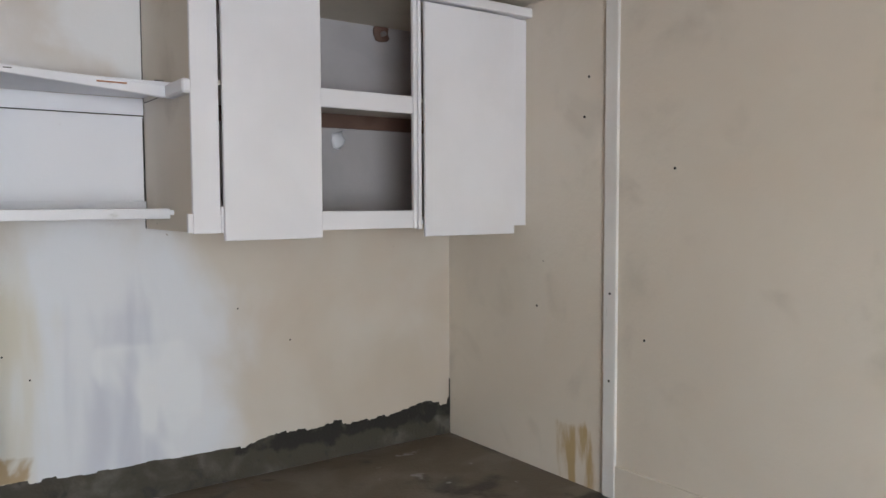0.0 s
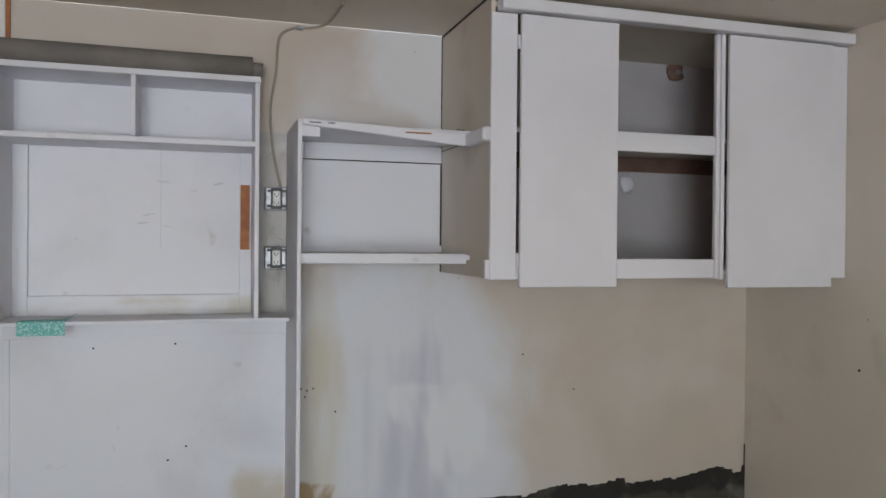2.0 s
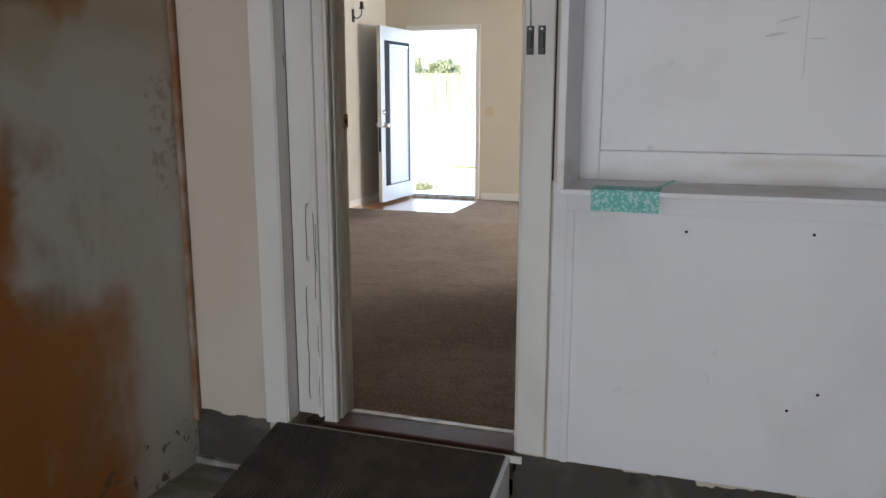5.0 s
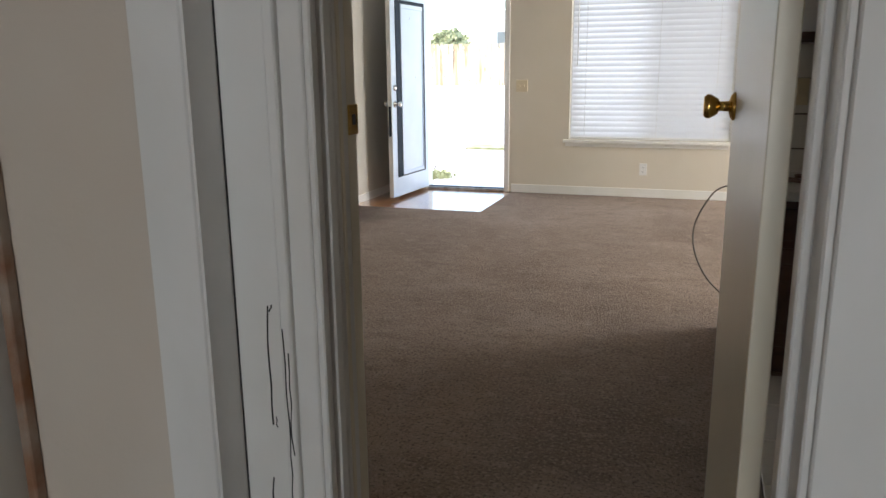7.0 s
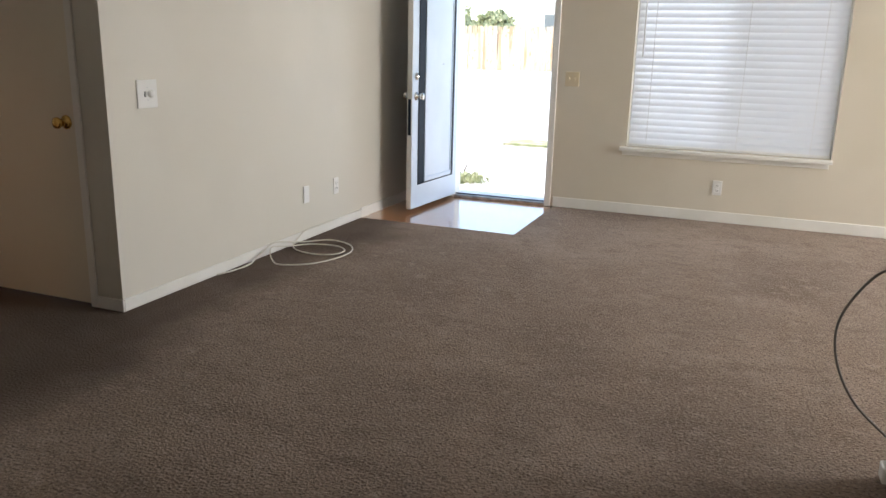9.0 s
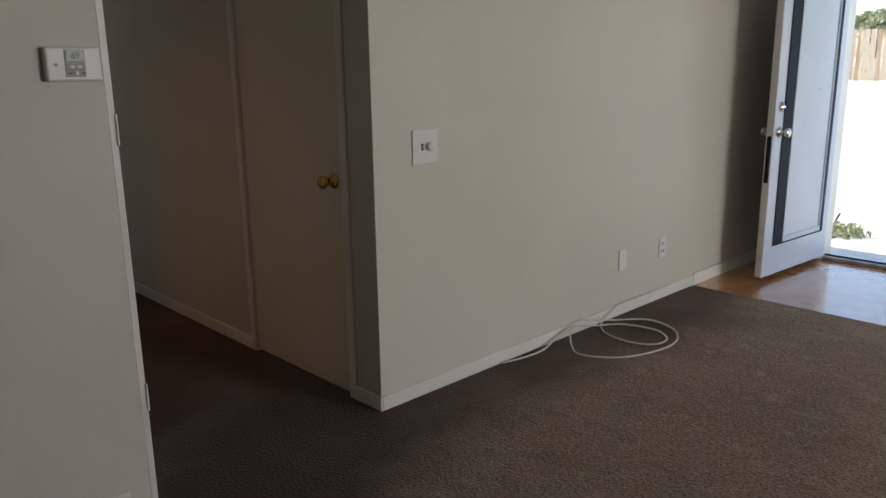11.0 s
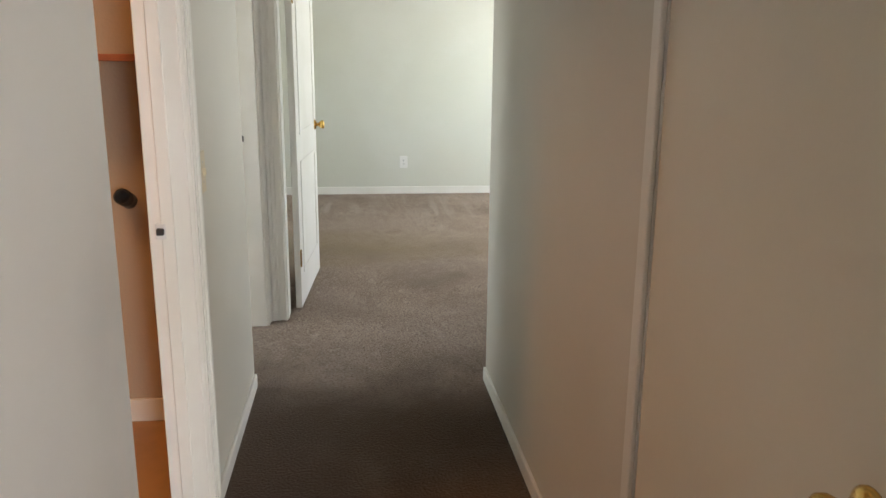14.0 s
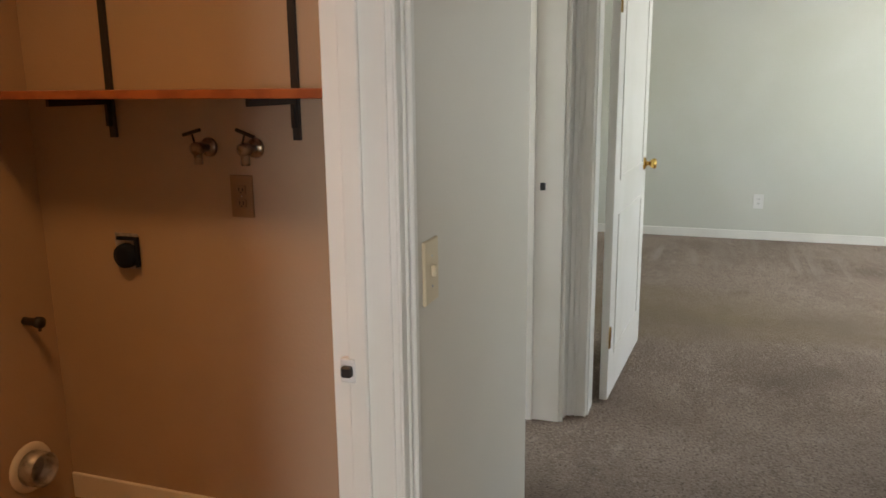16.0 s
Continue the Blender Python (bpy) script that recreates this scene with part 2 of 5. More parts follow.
M_GREIGE = mat("greige_wall_paint", (0.645, 0.605, 0.525), (0.675, 0.635, 0.555), 1.2, 0.5, 0.06, 110)
M_BED = mat("bedroom_wall_paint", (0.62, 0.62, 0.54), (0.65, 0.65, 0.58), 1.2, 0.5, 0.1, 110)
M_DOORP = mat("greige_door_paint", (0.72, 0.66, 0.54), (0.75, 0.69, 0.57), 1.5, 0.4, 0.05, 60)
M_BASE = mat("white_trim_paint", (0.82, 0.80, 0.75), (0.77, 0.75, 0.69), 3, 0.4, 0.05, 40)
M_CEIL = mat("ceiling_paint", (0.68, 0.66, 0.62), (0.72, 0.70, 0.66), 2, 0.8, 0.4, 90)
M_LAUN = mat("laundry_wall_paint", (0.44, 0.345, 0.245), (0.48, 0.38, 0.28), 1.5, 0.55, 0.1, 90)
M_WOODF = mat("orange_wood_laminate", (0.56, 0.27, 0.12), (0.47, 0.21, 0.085), 9, 0.2)
M_WOODF.node_tree.nodes["Principled BSDF"].inputs["Coat Weight"].default_value = 1.0
M_WOODF.node_tree.nodes["Principled BSDF"].inputs["Coat Roughness"].default_value = 0.16
M_VINYL = mat("tan_vinyl_floor", (0.42, 0.23, 0.09), (0.36, 0.2, 0.08), 6, 0.4)
M_LEAFW = mat("white_closet_door_paint", (0.73, 0.71, 0.68), (0.68, 0.66, 0.63), 2.2, 0.42, 0.05, 50)
M_SHELFW = mat("red_brown_shelf_wood", (0.34, 0.11, 0.04), (0.25, 0.075, 0.03), 12, 0.4)
M_BLACK = mat("black_metal", (0.02, 0.02, 0.02), rough=0.45)
M_BLACKP = mat("dark_navy_plastic", (0.01, 0.016, 0.03), rough=0.6)
M_BLACKP.node_tree.nodes["Principled BSDF"].inputs["Specular IOR Level"].default_value = 0.15
M_BRASS = mat("brass", (0.78, 0.52, 0.16), (0.6, 0.38, 0.1), 20, 0.22, metal=1.0)
M_CHROME = mat("chrome", (0.7, 0.68, 0.64), rough=0.2, metal=1.0)
M_TARNISH = mat("tarnished_brass_chrome", (0.36, 0.31, 0.25), (0.16, 0.13, 0.1), 45, 0.32, metal=1.0)
M_ALU = mat("aluminium_threshold", (0.55, 0.53, 0.5), (0.35, 0.33, 0.3), 12, 0.35, metal=1.0)
M_PLASTIC = mat("white_plastic", (0.78, 0.77, 0.74), rough=0.35)
M_ALMOND = mat("almond_plastic", (0.66, 0.56, 0.38), rough=0.4)
M_DARK = mat("dark_slot", (0.015, 0.013, 0.012), rough=0.7)
M_STEEL = mat("galvanised_steel", (0.55, 0.56, 0.58), (0.3, 0.3, 0.32), 30, 0.45, metal=0.7)
M_ORANGE = mat("bare_orange_wood", (0.42, 0.16, 0.045), (0.3, 0.1, 0.03), 14, 0.6)
M_ROLL = mat("grey_roll_backing", (0.17, 0.155, 0.14), (0.22, 0.2, 0.18), 5, 0.85, 0.2, 120)
M_WIRE = mat("beige_cable_sheath", (0.6, 0.57, 0.5), rough=0.5)
M_RAMP = mat("ribbed_rubber_mat", (0.052, 0.038, 0.028), (0.085, 0.066, 0.05), 8, 0.75, 0.4, 90)
M_DARKWOOD = mat("dark_cabinet_wood", (0.10, 0.045, 0.03), (0.06, 0.026, 0.018), 14, 0.35)
M_PANELW = mat("brown_cabinet_side", (0.17, 0.10, 0.075), (0.14, 0.08, 0.06), 8, 0.5)
M_COUNTER = mat("white_laminate_counter", (0.72, 0.70, 0.66), (0.68, 0.66, 0.62), 8, 0.3)
M_TILE = mat("white_glazed_tile", (0.76, 0.72, 0.65), (0.79, 0.75, 0.69), 3, 0.25)
M_GROUT = mat("dark_grout", (0.06, 0.045, 0.035), rough=0.9)
M_FDOOR = mat("pale_blue_door_paint", (0.52, 0.61, 0.74), (0.57, 0.66, 0.78), 2, 0.3, 0.04, 40)
M_FDEDGE = mat("white_door_edge", (0.76, 0.76, 0.75), rough=0.4)
M_FENCE = layered("new_cedar_fence", (0.58, 0.46, 0.32), [
    ((0.44, 0.29, 0.16), 5.0, 0.48, 0.64, (1, 1, 0.12), None, 3),
    ((0.66, 0.56, 0.42), 8.0, 0.52, 0.66, (1, 1, 0.1), None, 3),
    ((0.36, 0.21, 0.1), 14.0, 0.64, 0.70, (1, 1, 0.35), None, 2)], 0.8, 0.2, 40)
M_PAVE = mat("pale_concrete_paving", (0.66, 0.65, 0.61), (0.74, 0.73, 0.69), 1.5, 0.8, 0.2, 40)
M_GRASS = mat("dry_lawn", (0.24, 0.26, 0.12), (0.40, 0.37, 0.24), 6, 0.95, 0.5, 60)
M_LEAF = mat("green_leaf", (0.38, 0.40, 0.22), (0.46, 0.47, 0.28), 4, 0.6)
M_BARK = mat("bark", (0.12, 0.08, 0.05), (0.08, 0.05, 0.03), 12, 0.9, 0.5, 40)
M_STUCCO = mat("house_stucco", (0.80, 0.79, 0.76), (0.84, 0.83, 0.8), 2, 0.9, 0.3, 60)
M_ROOF = mat("roof_shingle", (0.22, 0.2, 0.19), (0.3, 0.28, 0.26), 6, 0.9, 0.4, 20)
M_TEAL = mat("bathroom_teal_paint", (0.42, 0.58, 0.58), (0.46, 0.62, 0.62), 2, 0.5)
M_TEALF = layered("teal_patterned_cloth", (0.16, 0.50, 0.47), [((0.46, 0.70, 0.67), 120, 0.5, 0.56, ONE, None, 1)], 0.9, 0.3, 200)
M_SEAM = mat("faint_grey_mark", (0.55, 0.56, 0.58), (0.64, 0.66, 0.69), 60, 0.6)
M_LCD = mat("grey_display", (0.2, 0.21, 0.2), rough=0.25)
M_MAT = mat("grey_keypad", (0.35, 0.35, 0.35), rough=0.5)


def glass_mat():
    m = bpy.data.materials.new("window_glass")
    m.use_nodes = True
    b = m.node_tree.nodes["Principled BSDF"]
    b.inputs["Transmission Weight"].default_value, b.inputs["Roughness"].default_value = 1.0, 0.0
    return m


def slat_mat():
    m = bpy.data.materials.new("white_blind_slat")
    m.use_nodes = True
    n, l = m.node_tree.nodes, m.node_tree.links
    b = n["Principled BSDF"]
    b.inputs["Base Color"].default_value, b.inputs["Roughness"].default_value = (0.8, 0.81, 0.83, 1), 0.45
    tr = n.new("ShaderNodeBsdfTranslucent")
    tr.inputs[0].default_value = (0.72, 0.76, 0.82, 1)
    mx = n.new("ShaderNodeMixShader")
    mx.inputs[0].default_value = 0.14
    l.new(b.outputs[0], mx.inputs[1])
    l.new(tr.outputs[0], mx.inputs[2])
    l.new(mx.outputs[0], n["Material Output"].inputs[0])
    return m


def screen_mat():
    """Fine woven mesh: half of it open."""
    m = bpy.data.materials.new("insect_screen_mesh")
    m.use_nodes = True
    n, l = m.node_tree.nodes, m.node_tree.links
    n["Principled BSDF"].inputs["Base Color"].default_value = (0.12, 0.12, 0.13, 1)
    clear, mx = n.new("ShaderNodeBsdfTransparent"), n.new("ShaderNodeMixShader")
    mx.inputs[0].default_value = 0.28
    l.new(clear.outputs[0], mx.inputs[1])
    l.new(n["Principled BSDF"].outputs[0], mx.inputs[2])
    l.new(mx.outputs[0], n["Material Output"].inputs[0])
    return m


M_GLASS, M_SLAT = glass_mat(), slat_mat()

# ---- building helpers ----


def boxes(*specs, bevel=0.0, seg=1):
    bm = bmesh.new()
    for x0, x1, y0, y1, z0, z1 in specs:
        r = bmesh.ops.create_cube(bm, size=1)
        for v in r["verts"]:
            v.co = Vector(((x0 + x1) / 2 + v.co.x * (x1 - x0), (y0 + y1) / 2 + v.co.y * (y1 - y0), (z0 + z1) / 2 + v.co.z * (z1 - z0)))
    if bevel:
        bmesh.ops.bevel(bm, geom=bm.edges[:], offset=bevel, segments=seg, affect="EDGES", profile=0.5)
    return bm


def lathe(profile, seg=20):
    """A turned body about z: profile of (radius, height)."""
    bm = bmesh.new()
    rings = []
    for r, z in profile:
        rings.append([bm.verts.new((max(r, 1e-4) * math.cos(2 * math.pi * i / seg), max(r, 1e-4) * math.sin(2 * math.pi * i / seg), z)) for i in range(seg)])
    for a, b in zip(rings, rings[1:]):
        for i in range(seg):
            f = bm.faces.new((a[i], a[(i + 1) % seg], b[(i + 1) % seg], b[i]))
            f.smooth = True
    bm.faces.new(rings[0][::-1])
    bm.faces.new(rings[-1])
    return bm


def moved(bm, m):
    bmesh.ops.transform(bm, matrix=m, verts=bm.verts[:])
    return bm


def tube(points, r, seg=8, smooth=6):
    """A round cable through points, smoothed."""
    pts = [Vector(p) for p in points]
    dense = []
    for i in range(len(pts) - 1):
        p0, p1, p2, p3 = pts[max(i - 1, 0)], pts[i], pts[i + 1], pts[min(i + 2, len(pts) - 1)]
        for k in range(smooth):
            t = k / smooth
            dense.append(0.5 * (2 * p1 + (p2 - p0) * t + (2 * p0 - 5 * p1 + 4 * p2 - p3) * t * t + (3 * p1 - p0 - 3 * p2 + p3) * t ** 3))
    dense.append(pts[-1])
    bm = bmesh.new()
    rings = []
    up = Vector((0.13, 0.21, 0.97))
    for i, p in enumerate(dense):
        d = (dense[min(i + 1, len(dense) - 1)] - dense[max(i - 1, 0)]).normalized()
        a = d.cross(up).normalized()
        b = d.cross(a)
        rings.append([bm.verts.new(p + r * (math.cos(2 * math.pi * k / seg) * a + math.sin(2 * math.pi * k / seg) * b)) for k in range(seg)])
    for a, b in zip(rings, rings[1:]):
        for k in range(seg):
            bm.faces.new((a[k], a[(k + 1) % seg], b[(k + 1) % seg], b[k])).smooth = True
    bm.faces.new(rings[0])
    bm.faces.new(rings[-1][::-1])
    bmesh.ops.recalc_face_normals(bm, faces=bm.faces[:])
    return bm


def to_object(name, bm, material):
    me = bpy.data.meshes.new(name)
    bm.to_mesh(me)
    bm.free()
    me.materials.append(material)
    return new(name, me)


def structure(name, bm, material, label=""):
    return tagged(to_object(name, bm, material), label, kind="structure")


def thing(name, loc, label, category, group=""):
    ob = new(name)
    ob.empty_display_size = 0.05
    ob.location = loc
    return tagged(ob, label, category, group)


def base_of(ob):
    p = Vector((0, 0, 0))
    while ob:
        p += ob.location
        ob = ob.parent
    return p


def part(name, bm, material, parent, label=""):
    """A mesh given in world coordinates, hung under a thing or a part."""
    moved(bm, Matrix.Translation(-base_of(parent)))
    ob = to_object(name, bm, material)
    ob.parent = parent
    return tagged(ob, label)


def solid(name, bm, material, label, category, group=""):
    return tagged(to_object(name, bm, material), label, category, group)


ZG = -0.178
GC, LC = 2.40, 2.455
YN = 3.575      # garage face of the house wall
YH = 3.80       # its house face
XR, XL = 3.61, -1.70
XW, YF = -3.645, 10.247
HN, HS = 6.61, 5.58

# ---- garage shell ----
structure("floor_garage", boxes((XL - 0.1, XR + 0.1, -4.6, YN + 0.12, ZG - 0.12, ZG)), M_CONCRETE, "stained bare concrete garage floor")
structure("wall_north_garage", boxes((XL - 0.15, -1.285, YN, YH - 0.004, ZG, GC), (-0.405, XR + 0.15, YN, YH - 0.004, ZG, GC), (-1.285, -0.405, YN, YH - 0.004, 2.05, GC)), M_GWALL, "stained off-white garage wall")
structure("wall_east_garage", boxes((XR, XR + 0.15, -4.6, YN, ZG, GC)), M_GSIDE, "beige garage side wall with scuffs")
structure("wall_west_garage", boxes((XL - 0.15, XL, -4.6, YN, ZG, GC)), M_STAINED, "brown water-stained garage wall")
structure("wall_south_garage", boxes((XL - 0.15, -1.45, -4.75, -4.6, ZG, GC), (0.95, XR + 0.15, -4.75, -4.6, ZG, GC), (-1.45, 0.95, -4.75, -4.6, 2.12, GC)), M_GSIDE, "garage wall with the wide vehicle opening")
structure("ceiling_garage", boxes((XL - 0.15, XR + 0.15, -4.75, YN - 0.002, GC, GC + 0.12)), M_GSIDE, "beige garage ceiling")

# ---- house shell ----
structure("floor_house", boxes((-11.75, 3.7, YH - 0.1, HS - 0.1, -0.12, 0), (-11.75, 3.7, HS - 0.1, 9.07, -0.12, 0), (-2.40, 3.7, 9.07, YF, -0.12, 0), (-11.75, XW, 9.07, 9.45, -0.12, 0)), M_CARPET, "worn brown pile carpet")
structure("floor_entry", boxes((XW, -2.404, 9.074, YF + 0.14, -0.12, -0.004)), M_WOODF, "glossy orange wood laminate at the front door")
structure("wall_north_living", boxes((XW - 0.12, -3.335, YF, YF + 0.15, 0, LC), (-2.47, -1.83, YF, YF + 0.15, 0, LC), (-0.325, 3.7, YF, YF + 0.15, 0, LC), (-3.335, -2.47, YF, YF + 0.15, 2.045, LC), (-1.83, -0.325, YF, YF + 0.15, 0, 0.55), (-1.83, -0.325, YF, YF + 0.15, 2.06, LC)), M_CREAM, "cream living room wall")
structure("wall_west_living", boxes((XW - 0.12, XW, HN, YF, 0, LC)), M_GREIGE, "greige living room wall")
structure("wall_thermostat", boxes((XW - 0.12, XW, YH, 5.665, 0, LC)), M_GREIGE, "greige wall beside the hallway")
structure("wall_hall_north", boxes((-6.41, -4.60, HN, HN + 0.12, 0, LC), (-3.83, XW - 0.12, HN, HN + 0.12, 0, LC), (-4.60, -3.83, HN, HN + 0.12, 2.04, LC)), M_GREIGE, "greige hallway wall")
structure("wall_alcove_east", boxes((-6.41, -6.29, HN + 0.12, 9.3, 0, LC)), M_GREIGE)
structure("wall_hall_south", boxes((-6.42, -5.352, HS - 0.11, HS, 0, LC), (-5.352, XW - 0.12, HS - 0.11, HS, 2.06, LC)), M_GREIGE, "greige hallway wall beside the laundry")
structure("wall_laundry_west", boxes((-6.24, -6.12, YH, HS - 0.11, 0, LC)), M_LAUN, "tan painted laundry wall")
# Unseen gap at x -7.1 to -6.5 is added for the bathroom fill.
structure("wall_house_south", boxes((-11.75, -7.1, YH, YH + 0.04, 0, LC), (-6.5, -1.285, YH, YH + 0.04, 0, LC), (-7.1, -6.5, YH, YH + 0.04, 0, 1.15), (-7.1, -6.5, YH, YH + 0.04, 1.95, LC), (-0.405, 3.7, YH, YH + 0.04, 0, LC), (-1.285, -0.405, YH, YH + 0.04, 2.05, LC)), M_CREAM)
structure("wall_laundry_south", boxes((-6.12, XW - 0.12, YH + 0.04, YH + 0.10, 0, LC)), M_LAUN)
structure("floor_laundry", boxes((-6.12, XW - 0.12, YH + 0.1, HS - 0.11, 0, 0.006)), M_VINYL, "tan vinyl laundry floor")
structure("wall_bedroom_west", boxes((-11.75, -11.6, YH, 9.4, 0, LC)), M_BED, "pale greenish bedroom wall")
# Opening x -10.6 to -8.6 is assumed, made for the bedroom fill.
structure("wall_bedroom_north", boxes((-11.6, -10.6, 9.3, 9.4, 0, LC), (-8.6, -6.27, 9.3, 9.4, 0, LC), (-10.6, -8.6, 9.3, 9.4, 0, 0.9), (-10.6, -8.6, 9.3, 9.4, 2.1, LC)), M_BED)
structure("wall_bedroom_south", boxes((-11.6, -7.45, 4.6, 4.7, 0, LC)), M_BED)
structure("wall_bedroom_east", boxes((-7.45, -7.33, 4.7, 5.64, 0, LC), (-7.45, -7.33, 7.3, 9.3, 0, LC), (-7.45, -7.33, 5.64, 7.3, 2.06, LC)), M_BED)
structure("wall_bath_header", boxes((-7.33, -6.42, HS - 0.11, HS, 2.06, LC)), M_GREIGE)
# Cut open for the added side window, which is never in view.
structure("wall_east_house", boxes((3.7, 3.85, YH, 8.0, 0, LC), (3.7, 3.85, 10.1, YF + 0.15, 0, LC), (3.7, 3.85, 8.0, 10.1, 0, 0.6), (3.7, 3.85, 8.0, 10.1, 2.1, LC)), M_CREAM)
structure("wall_kitchen_partition", boxes((-0.37, 3.7, 6.33, 6.44, 0, LC)), M_CREAM, "cream partition wall of the kitchen")
structure("ceiling_house", boxes((-11.75, 3.85, YH, YF + 0.15, LC, LC + 0.12)), M_CEIL, "off-white textured ceiling")

# ---- garage trim and fittings ----
rng = random.Random(4)


def ragged_strip(x0, x1, top, rough, y, depth, step=0.008):
    """A concrete footing band with a broken paint line along its top."""
    bm = bmesh.new()
    n = int((x1 - x0) / step)
    cols = []
    for i in range(n + 1):
        x = x0 + (x1 - x0) * i / n
        z = top(x) + rough * (0.8 * noise.noise(Vector((x * 7, 1.7, 0))) + 1.1 * noise.cell(Vector((x * 17, 5.1, 0.5))) - 0.4 + 0.35 * noise.noise(Vector((x * 60, 2.1, 0))))
        cols.append([bm.verts.new((x, y, ZG)), bm.verts.new((x, y - depth, ZG)), bm.verts.new((x, y - depth, z)), bm.verts.new((x, y, z))])
    for a, b in zip(cols, cols[1:]):
        for k in range(3):
            bm.faces.new((a[k], b[k], b[k + 1], a[k + 1]))
    bmesh.ops.recalc_face_normals(bm, faces=bm.faces[:])
    return bm


structure("footing_west", ragged_strip(XL, -1.37, lambda x: 0.035, 0.012, YN, 0.006), M_STEM, "bare dark concrete footing under peeled paint")
structure("footing_middle", ragged_strip(-0.42, 1.35, lambda x: 0.055 - 0.02 * (x + 0.4), 0.012, YN, 0.006), M_STEM, "bare dark concrete footing under peeled paint")
structure("footing_bay", ragged_strip(1.35, 2.2, lambda x: 0.012 - 0.022 * max(0, x - 1.7), 0.004, YN, 0.006), M_STEM, "bare dark concrete footing under a straight paint line")
structure("footing_east", ragged_strip(2.2, XR, lambda x: 0.0 + 0.04 * min(1, max(0, (x - 2.2) / 0.3)) - 0.02 * max(0, 1 - abs(x - 3.0) / 0.25), 0.018, YN, 0.006), M_STEM, "bare dark concrete footing under peeled paint")
structure("footing_ledge", ragged_strip(-0.42, 0.93, lambda x: ZG + 0.026, 0.008, YN, 0.03), M_LEDGE, "pale broken mortar ledge at the floor")
structure("footing_ledge", ragged_strip(XL, -1.345, lambda x: ZG + 0.022, 0.006, YN, 0.03), M_LEDGE, "pale broken mortar ledge at the floor")
structure("crack_corner", ragged_strip(XR - 0.012, XR - 0.002, lambda x: 0.17, 0.01, YN, 0.009, 0.004), M_STEM, "dark damp crack in the corner")
structure("baseboard_garage", boxes((XR - 0.016, XR, -4.5, 2.165, ZG, -0.006), bevel=0.003), M_GSIDE, "beige painted baseboard")
structure("trim_batten", boxes((XR - 0.02, XR, 2.165, 2.245, ZG, GC), bevel=0.003), M_TRIM, "vertical painted batten over the wall joint")
structure("trim_corner_west", boxes((XL, XL + 0.022, YN - 0.025, YN, -0.0, GC), bevel=0.003), mat("rusty_corner_strip", (0.2, 0.08, 0.03), (0.33, 0.27, 0.22), 5, 0.6), "rust-brown corner strip")

casing = thing("door_frame_garage", (-0.85, YN, 0.05), "scuffed white door frame of the garage passage", "door frame")
casing["kind"] = "structure"
part("casing", boxes((-1.378, -1.285, YN - 0.02, YN, 0.035, 2.135), bevel=0.003), M_TRIM, casing)
part("casing", boxes((-0.408, -0.312, YN - 0.02, YN, 0.06, 2.04), bevel=0.003), M_TRIM, casing)
part("head_casing", boxes((-1.285, -0.312, YN - 0.02, YN, 2.04, 2.135), bevel=0.003), M_TRIM, casing)
part("head_panel", boxes((-1.378, -0.26, YN - 0.012, YN, 2.138, GC), bevel=0.002), M_TRIM, casing, "white board over the door")
part("filler_board", boxes((-1.285, -1.165, YN + 0.055, YN + 0.075, 0.06, 2.05), bevel=0.003), M_TRIM, casing, "cracked white filler board")
part("reveal", boxes((-1.284, -1.279, YN - 0.018, YN + 0.054, 0.05, 2.035)), M_TRIM, casing)
part("jamb", boxes((-1.165, -1.125, YN + 0.045, YH - 0.004, 0.0, 2.05), (-1.125, -1.111, YN + 0.086, YN + 0.112, 0.0, 2.035), (-1.125, -1.115, YN + 0.122, YN + 0.138, 0.0, 2.035), (-1.185, -1.165, YN + 0.035, YN + 0.055, 0.06, 2.05), (-1.125, -1.112, YN + 0.047, YN + 0.07, 0.0, 2.04), (-1.125, -1.118, YN + 0.149, YN + 0.161, 0.0, 2.04), bevel=0.003), M_TRIM, casing, "stepped door jamb with chipped paint")
part("jamb", boxes((-0.419, -0.4055, YN - 0.004, YH + 0.044, 0.0, 2.05), (-0.434, -0.419, YN + 0.075, YN + 0.12, 0.0, 2.035), bevel=0.003), M_TRIM, casing)
part("head_jamb", boxes((-1.165, -0.405, YN + 0.0, YH + 0.05, 2.03, 2.05)), M_TRIM, casing)
part("jamb", boxes((-1.1655, -1.1245, YH - 0.0395, YH - 0.0035, 0.0, 2.0505), (-1.1245, -1.1165, YH - 0.083, YH - 0.070, 0.0, 2.03), bevel=0.002), M_CREAM, casing, "cream painted house edge of the jamb")
strike = part("strike_plate", boxes((-1.126, -1.1215, YH - 0.036, YH - 0.002, 1.136, 1.186), bevel=0.001), M_BRASS, casing, "worn brass strike plate")
part("strike_hole", boxes((-1.1225, -1.1208, YH - 0.025, YH - 0.013, 1.152, 1.170)), M_DARK, strike)
for z0, z1, x in ((0.66, 0.87, -1.219), (0.655, 0.675, -1.213), (0.86, 0.872, -1.212), (0.12, 0.56, -1.228), (0.52, 0.84, -1.179), (0.62, 0.8, -1.172), (0.3, 0.42, -1.174), (0.1, 0.22, -1.176)):
    yy = YN + (0.055 if x < -1.2 else 0.035)
    n = max(3, int((z1 - z0) / 0.03))
    part("crack", tube([(x + rng.uniform(-0.0025, 0.0025), yy, z0 + (z1 - z0) * k / n) for k in range(n + 1)], rng.uniform(0.0009, 0.0018), 5, 2), M_DARK, casing, "dark split in the wood")
part("crack", boxes((-1.2785, -1.276, YN + 0.0535, YN + 0.056, 0.06, 2.0)), M_DARK, casing, "dark gap beside the filler board")
